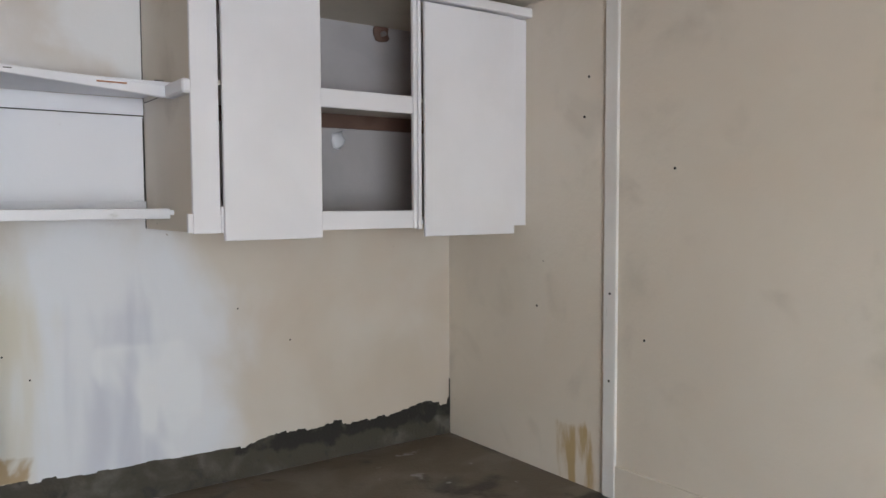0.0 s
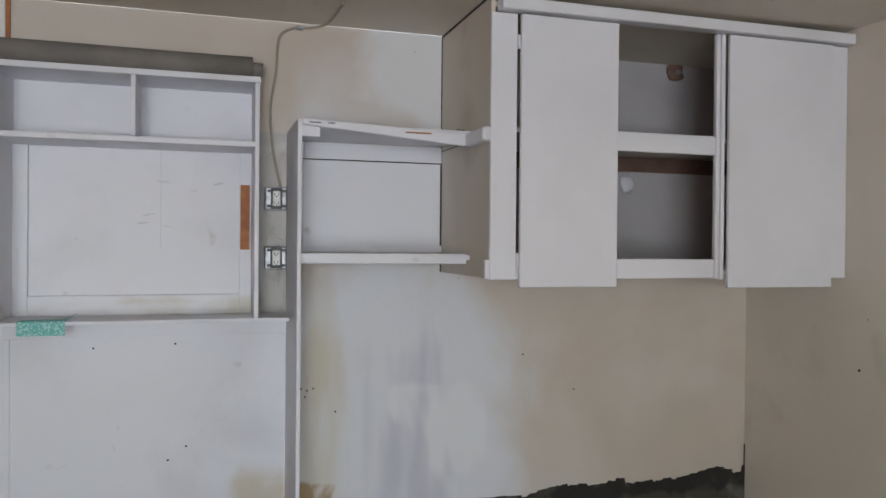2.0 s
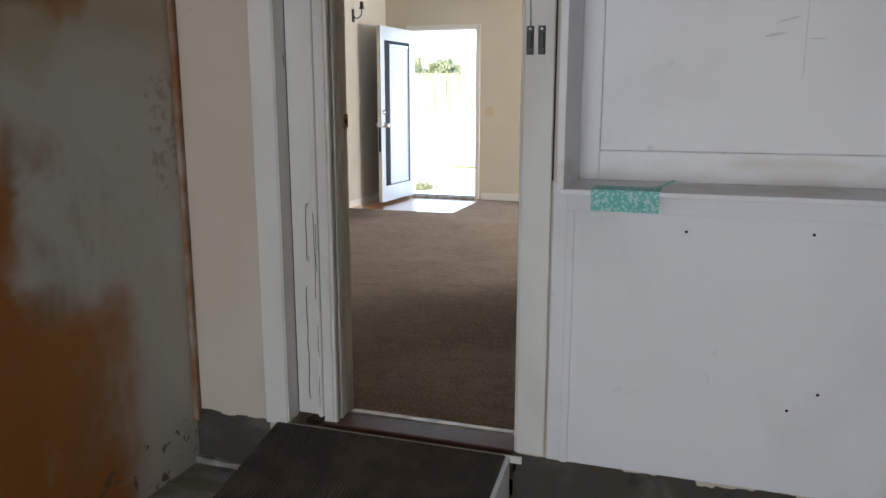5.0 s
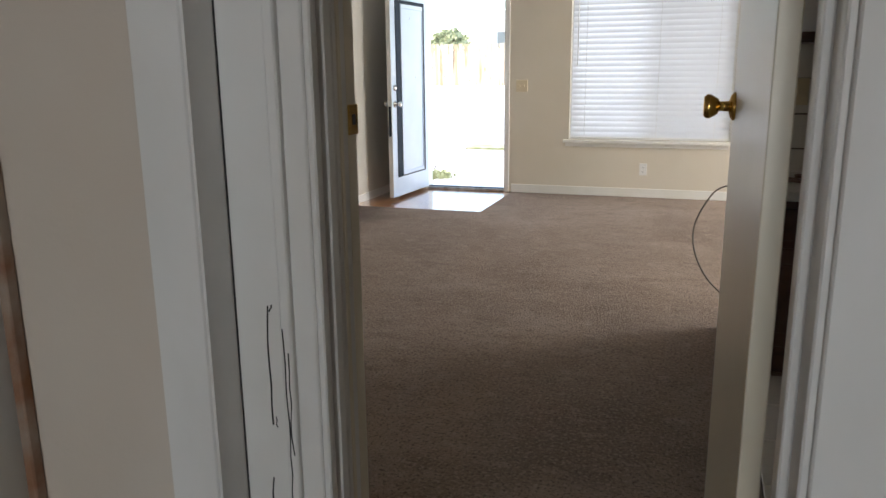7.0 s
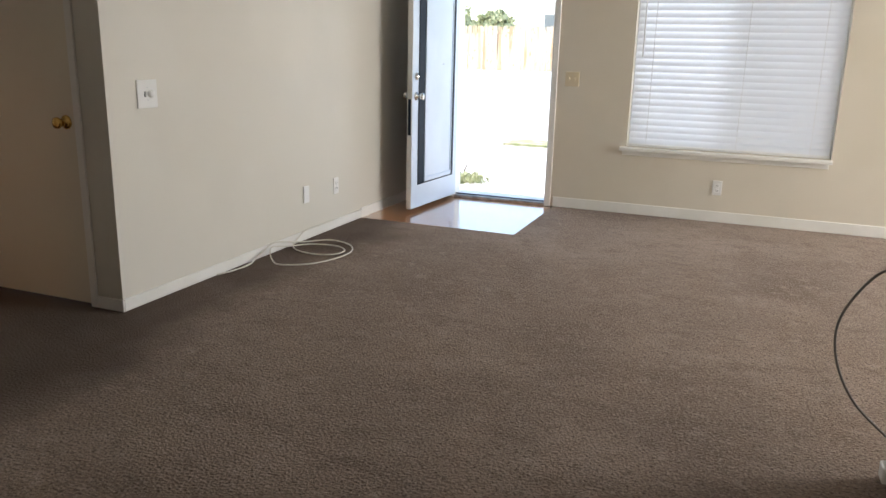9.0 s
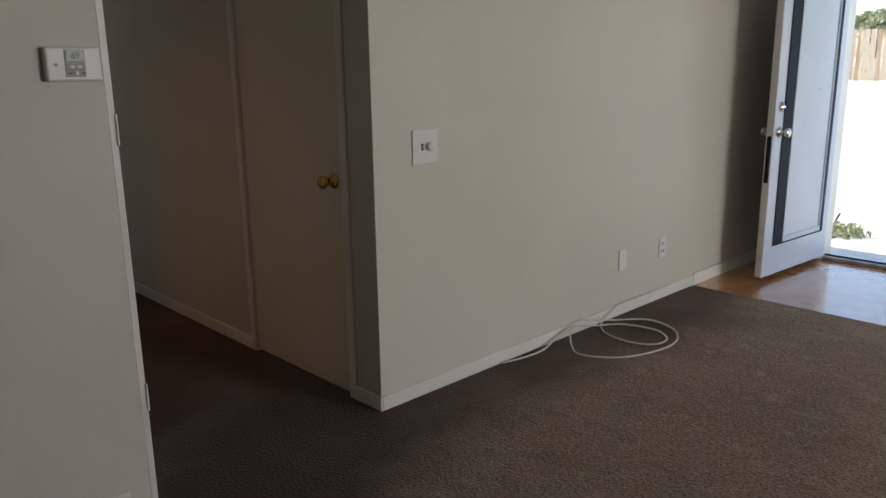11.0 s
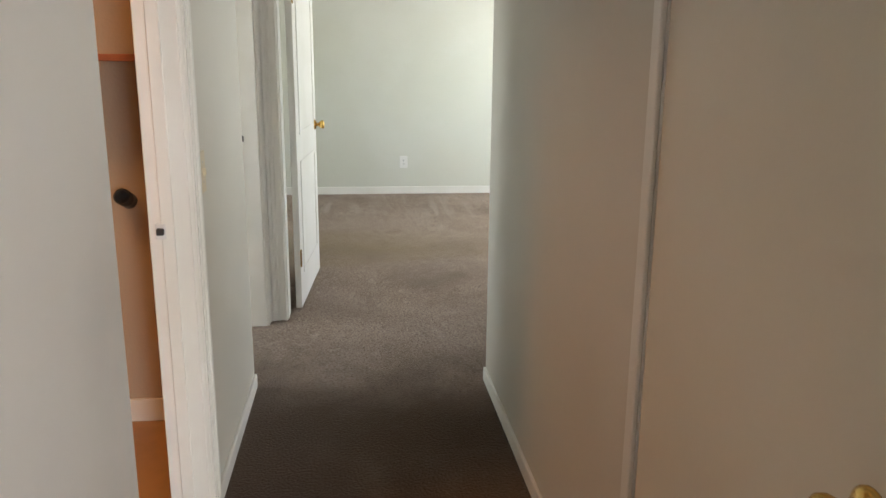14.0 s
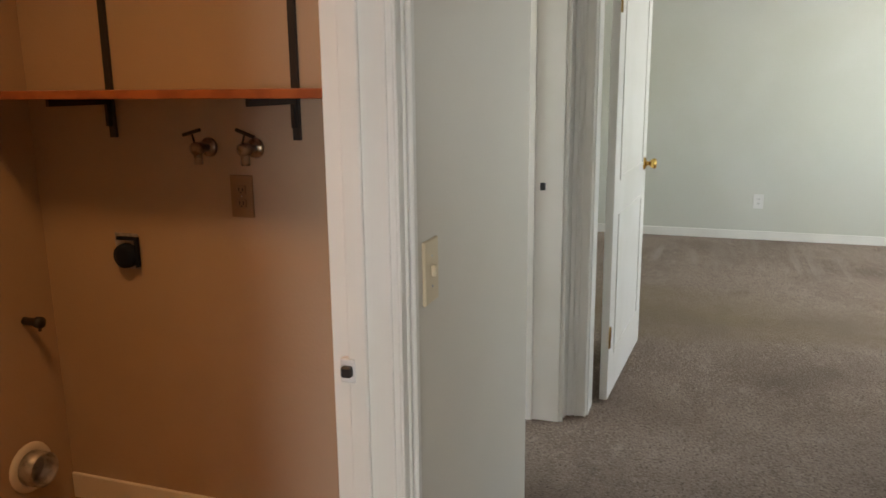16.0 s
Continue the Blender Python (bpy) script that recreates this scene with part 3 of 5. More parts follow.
structure("threshold_garage", boxes((-1.165, -0.405, YN + 0.03, YN + 0.15, 0.01, 0.042), (-1.335, -0.405, YN - 0.006, YN + 0.03, -0.02, 0.03), bevel=0.004), M_DARKWOOD, "dark worn wooden door sill")
structure("trim_threshold", boxes((-1.12, -0.43, YN + 0.165, YN + 0.205, -0.02, 0.038), bevel=0.006), M_ALU, "dull aluminium threshold strip")
structure("trim_sill_edge", boxes((-1.335, -0.39, YN - 0.012, YN - 0.006, 0.015, 0.04)), M_TRIM, "thin white paint line at the sill")

for x in (-0.388, -0.352):
    br = thing("door_catch", (x, YN - 0.02, 1.38), "small black metal door catch screwed to white casing", "catch", "catches on the door casing")
    part("plate", boxes((x - 0.011, x + 0.011, YN - 0.026, YN - 0.019, 1.375, 1.46), bevel=0.002), M_BLACK, br)
    part("cup", boxes((x - 0.007, x + 0.007, YN - 0.036, YN - 0.026, 1.395, 1.44), bevel=0.002), M_BLACK, br)
    part("screw", boxes((x - 0.003, x + 0.003, YN - 0.029, YN - 0.026, 1.448, 1.454)), M_STEEL, br)
solid("thin_wire", tube([(-0.388, YN - 0.022, 1.46), (-0.392, YN - 0.022, 1.8), (-0.375, YN - 0.022, 2.1), (-0.37, YN - 0.014, 2.3)], 0.002, 5), M_MAT, "thin grey wire stapled up the door casing", "wire")

# ramp of plywood with ribbed matting
ramp = thing("ramp", (-0.9, 3.0, ZG), "low wooden ramp covered with dark ribbed rubber matting", "ramp")
RY0, RY1, RZ1 = 2.62, YN - 0.014, 0.035


def wedge(x0, x1, lift, t0=0.0, t1=1.0, thick=None):
    bm = bmesh.new()
    vs = []
    for x in (x0, x1):
        for t in (t0, t1):
            y = RY0 + (RY1 - RY0) * t
            z = ZG + 0.012 + (RZ1 - ZG - 0.012) * t + lift
            vs += [bm.verts.new((x, y, z)), bm.verts.new((x, y, ZG if thick is None else z - thick))]
    a0, b0, a1, b1, c0, d0, c1, d1 = vs
    for f in ((a0, c0, c1, a1), (b0, b1, d1, d0), (a0, b0, d0, c0), (a1, c1, d1, b1), (a0, a1, b1, b0), (c0, d0, d1, c1)):
        bm.faces.new(f)
    bmesh.ops.recalc_face_normals(bm, faces=bm.faces[:])
    return bm


part("ramp_body", wedge(-1.335, -0.43, 0.0), M_GWHITE, ramp, "white painted ramp side")
part("mat", wedge(-1.33, -0.445, 0.008, 0.0, 0.695, 0.007), M_RAMP, ramp)
part("mat", wedge(-1.33, -0.445, 0.008, 0.703, 0.995, 0.007), M_RAMP, ramp)
ribs = bmesh.new()
for i in range(59):
    x = -1.32 + i * 0.0148
    w = wedge(x, x + 0.006, 0.0115, 0.003, 0.993, 0.004)
    me = bpy.data.meshes.new("rib")
    w.to_mesh(me)
    w.free()
    ribs.from_mesh(me)
    bpy.data.meshes.remove(me)
part("ribs", ribs, M_RAMP, ramp)["kind"] = "stuff"

# open shelf unit over the white panel
structure("trim_gap", boxes((-0.3115, -0.3085, YN - 0.0145, YN - 0.0005, 0.99, 2.1)), M_DARK, "dark open joint beside the door casing")
structure("panel_under_unit", boxes((-0.305, 0.955, YN - 0.012, YN, 0.05, 0.985), bevel=0.002), M_GWHITE, "scuffed white painted wall board")
structure("trim_rail", boxes((-0.26, 0.955, YN - 0.024, YN - 0.012, 0.90, 0.983), (-0.26, -0.235, YN - 0.02, YN - 0.012, 0.05, 0.90), bevel=0.002), M_GWHITE)
UF = 3.28
unit = thing("wall_shelf_unit", (0.29, UF, 1.0), "white painted built-in open shelf unit, empty and scuffed", "shelf unit")
part("side_panel", boxes((-0.248, -0.226, UF, YN, 0.99, 2.04), bevel=0.002), M_GWHITE, unit)
part("side_panel", boxes((0.788, 0.808, UF, YN, 1.0, 2.04), bevel=0.002), M_GWHITE, unit)
part("top", boxes((-0.258, 0.812, UF - 0.004, YN, 2.04, 2.066), bevel=0.002), M_GWHITE, unit)
part("bottom_shelf", boxes((-0.238, 0.943, UF - 0.006, YN - 0.012, 0.985, 1.000), bevel=0.002), M_GWHITE, unit)
part("shelf", boxes((-0.226, 0.788, UF - 0.003, YN - 0.01, 1.756, 1.780), bevel=0.002), M_GWHITE, unit)
part("divider", boxes((0.277, 0.296, UF, YN - 0.01, 1.780, 2.04), bevel=0.002), M_GWHITE, unit)
part("back_panel", boxes((-0.226, 0.788, YN - 0.01, YN - 0.004, 1.000, 2.04)), M_GWHITE, unit)
part("back_frame", boxes((-0.226, -0.165, YN - 0.03, YN - 0.01, 1.000, 1.756), bevel=0.002), M_GWHITE, unit)
part("back_frame", boxes((0.735, 0.788, YN - 0.03, YN - 0.01, 1.000, 1.756), bevel=0.002), M_GWHITE, unit)
part("back_frame", boxes((-0.165, 0.735, YN - 0.034, YN - 0.01, 1.000, 1.09), bevel=0.002), M_GWHITE, unit)
part("back_rail", boxes((-0.226, 0.788, YN - 0.028, YN - 0.01, 1.780, 1.82), bevel=0.002), M_GWHITE, unit)
part("seam", boxes((0.382, 0.3845, YN - 0.0112, YN - 0.009, 1.3, 1.756)), M_SEAM, unit, "thin grey board joint")
part("bare_wood_patch", boxes((0.738, 0.781, YN - 0.034, YN - 0.03, 1.30, 1.605), bevel=0.001), M_ORANGE, unit, "bare orange wood where a bracket was")
for i in range(6):
    x, z = rng.uniform(0.28, 0.68), rng.uniform(1.36, 1.62)
    w, h = rng.uniform(0.012, 0.035), rng.uniform(0.002, 0.005)
    sm = moved(lathe([(0.0, 0), (1.0, 0.0), (0.9, 0.0004), (0.0, 0.0005)], 10), Matrix.Translation((x, YN - 0.0102, z)) @ pose(0, 0, 0, 90, rng.uniform(-14, 8), 0) @ Matrix.Diagonal((w, h, 1, 1)))
    part("scuff", sm, M_SEAM, unit, "grey scuff mark")
roll = thing("carpet_roll", (0.2, 3.3, 2.066), "long grey roll of floor underlay on the shelf unit", "roll")
part("roll_body", moved(lathe([(0.030, 0), (0.052, 0.0), (0.053, 0.4), (0.051, 0.8), (0.052, 1.17), (0.032, 1.17)], 24), Matrix.Translation((-0.39, 3.36, 2.12)) @ pose(0, 0, 0, 0, 90, 0.8)), M_ROLL, roll)
part("inner_roll", moved(lathe([(0.012, 0), (0.036, 0.0), (0.036, 0.05), (0.012, 0.05)], 20), Matrix.Translation((0.775, 3.375, 2.112)) @ pose(0, 0, 0, 0, 90, 0.8)), M_ROLL, roll)
part("sagging_end", moved(lathe([(0.02, 0), (0.046, 0.0), (0.05, 0.02), (0.051, 0.12), (0.048, 0.16), (0.02, 0.16)], 24), Matrix.Translation((-0.40, 3.352, 2.098)) @ pose(0, 0, 0, 0, 82, 0.8)), M_ROLL, roll)
cloth = thing("shelf_paper", (-0.08, UF, 1.000), "teal and white patterned shelf paper scrap hanging over shelf edge", "shelf paper")
part("top_piece", boxes((-0.15, 0.03, UF - 0.008, UF + 0.09, 1.0005, 1.0025)), M_TEALF, cloth)
part("hanging_piece", boxes((-0.15, 0.03, UF - 0.011, UF - 0.008, 0.944, 1.0025)), M_TEALF, cloth)
part("curled_corner", moved(boxes((0.0, 0.055, 0, 0.03, 0, 0.002)), Matrix.Translation((0.02, UF + 0.03, 1.0025)) @ pose(0, 0, 0, 0, -25, 10)), M_TEALF, cloth)

# outlets beside the unit
structure("panel_outlets", boxes((0.81, 0.953, YN - 0.014, YN - 0.0, 1.002, 1.86), bevel=0.001), M_GRIME, "dirty grey wall strip behind outlets")
for z in (1.544, 1.262):
    o = thing("outlet_box", (0.905, YN - 0.014, z - 0.05), "surface-mounted metal outlet box with white double receptacle", "outlet", "outlet boxes on the garage wall")
    part("box", boxes((0.848, 0.953, YN - 0.055, YN - 0.014, z - 0.056, z + 0.056), bevel=0.008, seg=2), M_STEEL, o)
    part("dark_surround", boxes((0.876, 0.931, YN - 0.0565, YN - 0.0545, z - 0.05, z + 0.05)), M_BLACK, o)
    rc = part("receptacle", boxes((0.885, 0.922, YN - 0.062, YN - 0.054, z - 0.036, z + 0.036), bevel=0.004), M_PLASTIC, o)
    for dz in (-0.02, 0.02):
        part("slots", boxes((0.893, 0.896, YN - 0.0635, YN - 0.061, z + dz - 0.006, z + dz + 0.006), (0.909, 0.912, YN - 0.0635, YN - 0.061, z + dz - 0.006, z + dz + 0.006), (0.900, 0.906, YN - 0.0635, YN - 0.061, z + dz - 0.013, z + dz - 0.008)), M_DARK, rc)
    for dx in (-0.035, 0.035):
        for dz in (-0.036, 0.036):
            part("corner_hole", boxes((0.904 + dx - 0.009, 0.904 + dx + 0.009, YN - 0.0565, YN - 0.054, z + dz - 0.006, z + dz + 0.006)), M_BLACK, o)
solid("outlet_cable", tube([(0.925, YN - 0.03, 1.595), (0.905, YN - 0.02, 1.68), (0.885, YN - 0.018, 1.8), (0.875, YN - 0.012, 1.98), (0.90, YN - 0.012, 2.15), (0.915, YN - 0.02, 2.32), (0.99, YN - 0.02, 2.372), (1.06, YN - 0.02, 2.378), (1.12, YN - 0.03, 2.392), (1.145, YN - 0.12, 2.394), (1.16, YN - 0.4, 2.393)], 0.0065), mat("dirty_brown_cable", (0.36, 0.31, 0.24), rough=0.6), "beige electric cable running down from ceiling to outlets", "cable")
solid("link_cable", tube([(0.93, YN - 0.03, 1.312), (0.94, YN - 0.028, 1.345), (0.92, YN - 0.025, 1.36), (0.9, YN - 0.022, 1.35)], 0.006), M_WIRE, "short beige cable curl above the lower outlet", "cable")
solid("staple", boxes((0.995, 1.03, YN - 0.03, YN - 0.008, 2.364, 2.384), bevel=0.004), M_STEEL, "metal cable staple under the ceiling", "staple")

# shelf bay between post and cabinet
structure("trim_rust_strip", boxes((-0.258, -0.240, YN - 0.011, YN, 2.20, GC - 0.002), bevel=0.001), M_ORANGE, "rust-brown bare strip beside the board over the door")
bay = thing("shelf_bay", (1.35, 3.1, 0.1), "white painted shelves between a tall side board and the cabinet", "shelves")
part("side_board", boxes((0.955, 0.973, 3.095, YN - 0.002, 0.11, 1.865), bevel=0.002), M_GWHITE, bay)
up = part("upper_shelf", boxes((0.973, 1.734, 3.10, YN - 0.004, 1.83, 1.85), bevel=0.002), M_GWHITE, bay)
lip = boxes((0.972, 1.70, 3.075, 3.10, 1.80, 1.866), bevel=0.004)
for v in lip.verts:
    s = (v.co.x - 0.972) / 0.73
    v.co.z += -0.034 * s if v.co.z > 1.83 else 0.038 - 0.062 * s
part("front_lip", lip, M_GWHITE, up, "warped and splintered front strip")
part("splinter", boxes((1.42, 1.54, 3.071, 3.076, 1.822, 1.828), bevel=0.001), M_ORANGE, up)
part("end_block", boxes((1.70, 1.79, 2.845, 3.10, 1.775, 1.835), bevel=0.008), M_GWHITE, up)
part("cleat", boxes((0.973, 1.05, 3.10, 3.14, 1.79, 1.83), bevel=0.002), M_GWHITE, up)
lo = part("lower_shelf", boxes((0.973, 1.734, 3.10, YN - 0.004, 1.262, 1.285), bevel=0.002), M_GWHITE, bay)
part("front_lip", boxes((0.965, 1.71, 3.078, 3.10, 1.246, 1.292), bevel=0.003), M_GWHITE, lo)
part("cleat", boxes((0.973, 1.045, 3.072, 3.078, 1.25, 1.288), bevel=0.001), M_GWHITE, lo)
part("back_board", boxes((0.974, 1.734, YN - 0.012, YN - 0.003, 1.29, 1.74), bevel=0.001), M_GWHITE, bay)
part("back_board", boxes((0.974, 1.734, YN - 0.014, YN - 0.003, 1.746, 1.826), bevel=0.001), M_GWHITE, bay)
part("corner_strip", boxes((0.973, 1.03, YN - 0.03, YN - 0.014, 1.29, 1.826), (0.973, 1.02, YN - 0.02, YN - 0.003, 0.1, 1.26), bevel=0.002), M_GWHITE, bay)
part("board_joint", boxes((0.976, 1.732, YN - 0.0135, YN - 0.011, 1.741, 1.745)), M_DARK, bay, "dark open joint between boards")
part("board_joint", boxes((1.728, 1.7325, YN - 0.016, YN - 0.0115, 1.295, 1.735)), M_DARK, bay, "dark open joint to the cabinet")
part("board_joint", boxes((1.032, 1.035, YN - 0.0135, YN - 0.011, 1.33, 1.735)), M_SEAM, bay)
for jx, jw in ((1.0, 0.05), (1.08, 0.03), (1.655, 0.04)):
    part("paint_chip", boxes((jx, jx + jw, 3.0735, 3.0765, 1.846, 1.850), bevel=0.0006), M_DARK, bay, "dark chip in the paint")
part("back_cleat", boxes((0.974, 1.734, YN - 0.03, YN - 0.012, 1.29, 1.325), bevel=0.002), M_GWHITE, bay)

# wall cabinet
CF = 2.84
cab = thing("wall_cabinet", (2.67, 3.2, 1.15), "large white painted wall cabinet with one open middle bay", "cabinet")
part("side_panel", boxes((1.737, 1.757, CF + 0.02, YN, 1.19, 1.805), bevel=0.002), M_GSIDE, cab, "beige upper and lower side boards")
part("side_panel", boxes((1.737, 1.757, CF + 0.02, YN, 1.809, GC - 0.004), bevel=0.002), M_GSIDE, cab)
part("bottom_panel", boxes((1.757, 3.605, CF + 0.02, YN - 0.001, 1.205, 1.225)), M_CABDOOR, cab)
# Back is greyer and darker than the cabinet's doors and shelf.
part("back_panel", boxes((1.757, 3.605, YN - 0.02, YN - 0.004, 1.225, GC - 0.05)), M_CABIN, cab, "dark grey-lilac back")
part("top_panel", boxes((1.757, 3.605, CF + 0.02, YN - 0.02, GC - 0.05, GC - 0.03)), M_GSIDE, cab)
part("stile", boxes((1.733, 1.852, CF, CF + 0.02, 1.185, 2.32), bevel=0.003), M_CABDOOR, cab)
part("stile", boxes((2.846, 2.868, CF - 0.004, CF + 0.02, 1.185, 2.32), bevel=0.003), M_CABDOOR, cab)
part("stile", boxes((2.871, 2.893, CF - 0.008, CF + 0.02, 1.18, 2.32), bevel=0.003), M_CABDOOR, cab)
part("stile", boxes((3.40, 3.606, CF, CF + 0.02, 1.185, 2.32), bevel=0.003), M_CABDOOR, cab)
part("shelf", boxes((1.757, 3.605, CF + 0.02, YN - 0.02, 1.82, 1.84)), M_GSIDE, cab)
part("shelf_rail", boxes((2.300, 2.846, CF, CF + 0.02, 1.758, 1.845), bevel=0.003), M_CABDOOR, cab)
part("bottom_rail", boxes((1.852, 2.846, CF, CF + 0.02, 1.187, 1.275), bevel=0.003), M_CABDOOR, cab)
part("edge_gap", boxes((2.33, 2.844, CF + 0.0195, CF + 0.0245, 1.8405, 1.8465)), M_DARK, cab, "dark worn edge behind the rail")
part("inner_cleat", boxes((1.757, 3.605, YN - 0.05, YN - 0.02, 1.74, 1.82), bevel=0.002), M_PANELW, cab, "brown stained cleat under shelf")
part("cornice", boxes((1.765, 3.607, CF - 0.05, CF + 0.02, 2.325, 2.375), bevel=0.004), M_CABDOOR, cab)
part("door", boxes((1.862, 2.326, CF - 0.022, CF - 0.002, 1.152, 2.316), bevel=0.003), M_CABDOOR, cab)
part("door", boxes((2.905, 3.502, CF - 0.022, CF - 0.002, 1.142, 2.318), bevel=0.003), M_CABDOOR, cab)
for z in (1.27, 2.2):
    part("hinge_leaf", boxes((1.85, 1.861, CF - 0.01, CF - 0.001, z - 0.03, z + 0.03), bevel=0.001), M_CABDOOR, cab)
part("joint_gap", boxes((1.7335, 1.737, YN - 0.008, YN - 0.0005, 1.19, GC - 0.004)), M_DARK, cab, "dark open joint to the wall")
part("joint_gap", boxes((1.735, 1.739, CF + 0.03, YN - 0.008, GC - 0.012, GC - 0.002)), M_DARK, cab, "dark open joint to the ceiling")
part("joint_gap", boxes((1.7385, 1.755, CF + 0.02, YN - 0.008, 1.8055, 1.8085)), M_DARK, cab)
part("bottom_tab", boxes((1.712, 1.733, CF + 0.002, CF + 0.022, 1.19, 1.27), bevel=0.002), M_CABDOOR, cab)
hole = part("wall_hole", moved(lathe([(0.002, 0), (0.030, 0.0), (0.034, 0.003), (0.02, 0.006), (0.002, 0.006)], 14), Matrix.Translation((3.10, YN - 0.021, 2.318)) @ pose(0, 0, 0, 90, 0, 0)), M_DARK, cab, "broken dark hole in the back")
part("pipe_stub", moved(lathe([(0.012, 0), (0.015, 0.0), (0.015, 0.03), (0.010, 0.03)], 12), Matrix.Translation((3.105, YN - 0.022, 2.308)) @ pose(0, 0, 0, 90, 0, 0)), M_STEEL, hole)
ring = part("broken_plaster", moved(lathe([(0.032, 0), (0.058, 0.0), (0.052, 0.006), (0.036, 0.008)], 14), Matrix.Translation((3.10, YN - 0.021, 2.318)) @ pose(0, 0, 0, 90, 0, 0)), M_PANELW, cab, "broken brown plaster rim")
for v in ring.data.vertices:
    v.co += Vector((0.02 * noise.noise(v.co * 40), 0, 0.02 * noise.noise(v.co * 33 + Vector((5, 0, 0)))))
pt = part("plaster_patch", moved(lathe([(0.002, 0), (0.045, 0.0), (0.05, 0.004), (0.03, 0.012), (0.002, 0.014)], 12), Matrix.Translation((2.80, YN - 0.021, 1.672)) @ pose(0, 0, 0, 90, 0, 0)), M_GWHITE, cab, "rough white plaster patch")
for v in pt.data.vertices:
    v.co += Vector((0.035 * noise.noise(v.co * 30), 0, 0.045 * noise.noise(v.co * 23 + Vector((3, 0, 0)))))

# nail heads and holes on the walls
for x, y, z in ((XR - 0.001, 1.837, 1.467), (XR - 0.022, 2.2, 0.86), (XR - 0.022, 2.2, 0.42), (XR - 0.001, 2.75, 0.74), (XR - 0.001, 2.4, 1.75), (XR - 0.001, 2.37, 1.95), (XR - 0.001, 2.0, 0.65), (XR - 0.001, 1.4, 2.2)):
    solid("nail_hole", moved(lathe([(0.001, 0), (0.007, 0), (0.006, 0.004), (0.001, 0.005)], 8), Matrix.Translation((x, y, z)) @ pose(0, 0, 0, 0, -90, 0)), M_DARK, "dark nail hole in the garage side wall", "nail hole", "nail holes")
for x, z in ((1.03, 0.62), (1.06, 0.61), (1.09, 0.62), (1.05, 0.58), (0.5, 0.38), (0.45, 0.86), (0.1, 0.85), (1.2, 0.5), (1.0, 0.95), (2.2, 0.75), (2.5, 0.55), (0.42, 0.32), (0.05, 1.0), (-0.02, 0.98)):
    solid("nail_hole", moved(lathe([(0.001, 0), (0.005, 0), (0.004, 0.003), (0.001, 0.004)], 8), Matrix.Translation((x, YN - (0.012 if x < 0.95 else 0.0), z)) @ pose(0, 0, 0, 90, 0, 0)), M_DARK, "dark nail hole in the painted wall", "nail hole", "nail holes")


# ---- doors and fittings of the house ----
def knob_bm(proj=0.062, r=0.027):
    """A round door knob with rosette, standing out along +z."""
    return lathe([(0.0, 0), (0.033, 0), (0.033, 0.004), (0.026, 0.010), (0.012, 0.014), (0.011, proj - 0.035), (0.018, proj - 0.032), (r, proj - 0.015), (r, proj - 0.006), (r * 0.78, proj), (0.0, proj + 0.001)], 20)


def wall_plate(name, m, w, h, material, label, category, kind="outlet", group=""):
    """A cover plate on a wall: m puts its back at the wall, its front along local -y."""
    ob = thing(name, m.translation, label, category, group)

    def put(n, bm, mt, parent, lab=""):
        return part(n, moved(bm, m), mt, parent, lab)
    pl = put("plate", boxes((-w / 2, w / 2, -0.007, 0, -h / 2, h / 2), bevel=0.002), material, ob)
    if kind == "outlet":
        for dz in (-0.02, 0.02):
            rc = put("receptacle", boxes((-0.016, 0.016, -0.010, -0.006, dz - 0.014, dz + 0.014), bevel=0.003), material, ob)
            put("slots", boxes((-0.008, -0.005, -0.0112, -0.0095, dz - 0.004, dz + 0.006), (0.005, 0.008, -0.0112, -0.0095, dz - 0.004, dz + 0.006), (-0.002, 0.002, -0.0112, -0.0095, dz - 0.010, dz - 0.006)), M_DARK, rc)
    elif kind == "switch":
        for dx in ((-0.023, 0.023) if w > 0.1 else (0,)):
            put("toggle", boxes((dx - 0.005, dx + 0.005, -0.016, -0.006, -0.01, 0.012), bevel=0.002), material, ob)
    elif kind == "dimmer":
        put("toggle_slot", boxes((-0.022, -0.012, -0.0085, -0.0065, -0.014, 0.012)), M_DARK, ob)
        put("toggle", boxes((-0.020, -0.014, -0.016, -0.006, -0.004, 0.006), bevel=0.001), M_PLASTIC, ob)
        put("dial", moved(lathe([(0.0, 0), (0.018, 0), (0.0165, 0.016), (0.013, 0.019), (0.0, 0.019)], 20), Matrix.Translation((0.018, -0.006, 0)) @ pose(0, 0, 0, 90, 0, 0)), M_PLASTIC, ob)
    for dz in ((-1, 1) if kind != "outlet" else (0,)):
        put("screw", boxes((-0.002, 0.002, -0.0082, -0.0065, dz * 0.03 - 0.002, dz * 0.03 + 0.002)), M_STEEL, ob)
    return ob


def west_wall(y, z, x=XW):
    return pose(x, y, z, 0, 0, 90)


wall_plate("dimmer_switch", west_wall(6.868, 1.034), 0.135, 0.135, M_PLASTIC, "white double plate with toggle and round dimmer dial", "light switch", "dimmer")
wall_plate("wall_plate", west_wall(8.292, 0.307), 0.07, 0.115, M_PLASTIC, "blank white cover plate low on the wall", "cover plate", "blank")
wall_plate("outlet", west_wall(8.694, 0.308), 0.07, 0.115, M_PLASTIC, "white outlet low on the living room wall", "outlet", "outlet")
wall_plate("light_switch", pose(-2.308, YF, 1.068), 0.115, 0.115, M_ALMOND, "almond double light switch beside the front door", "light switch", "switch")
wall_plate("outlet", pose(-1.10, YF, 0.272), 0.07, 0.115, M_PLASTIC, "white outlet under the window", "outlet", "outlet")
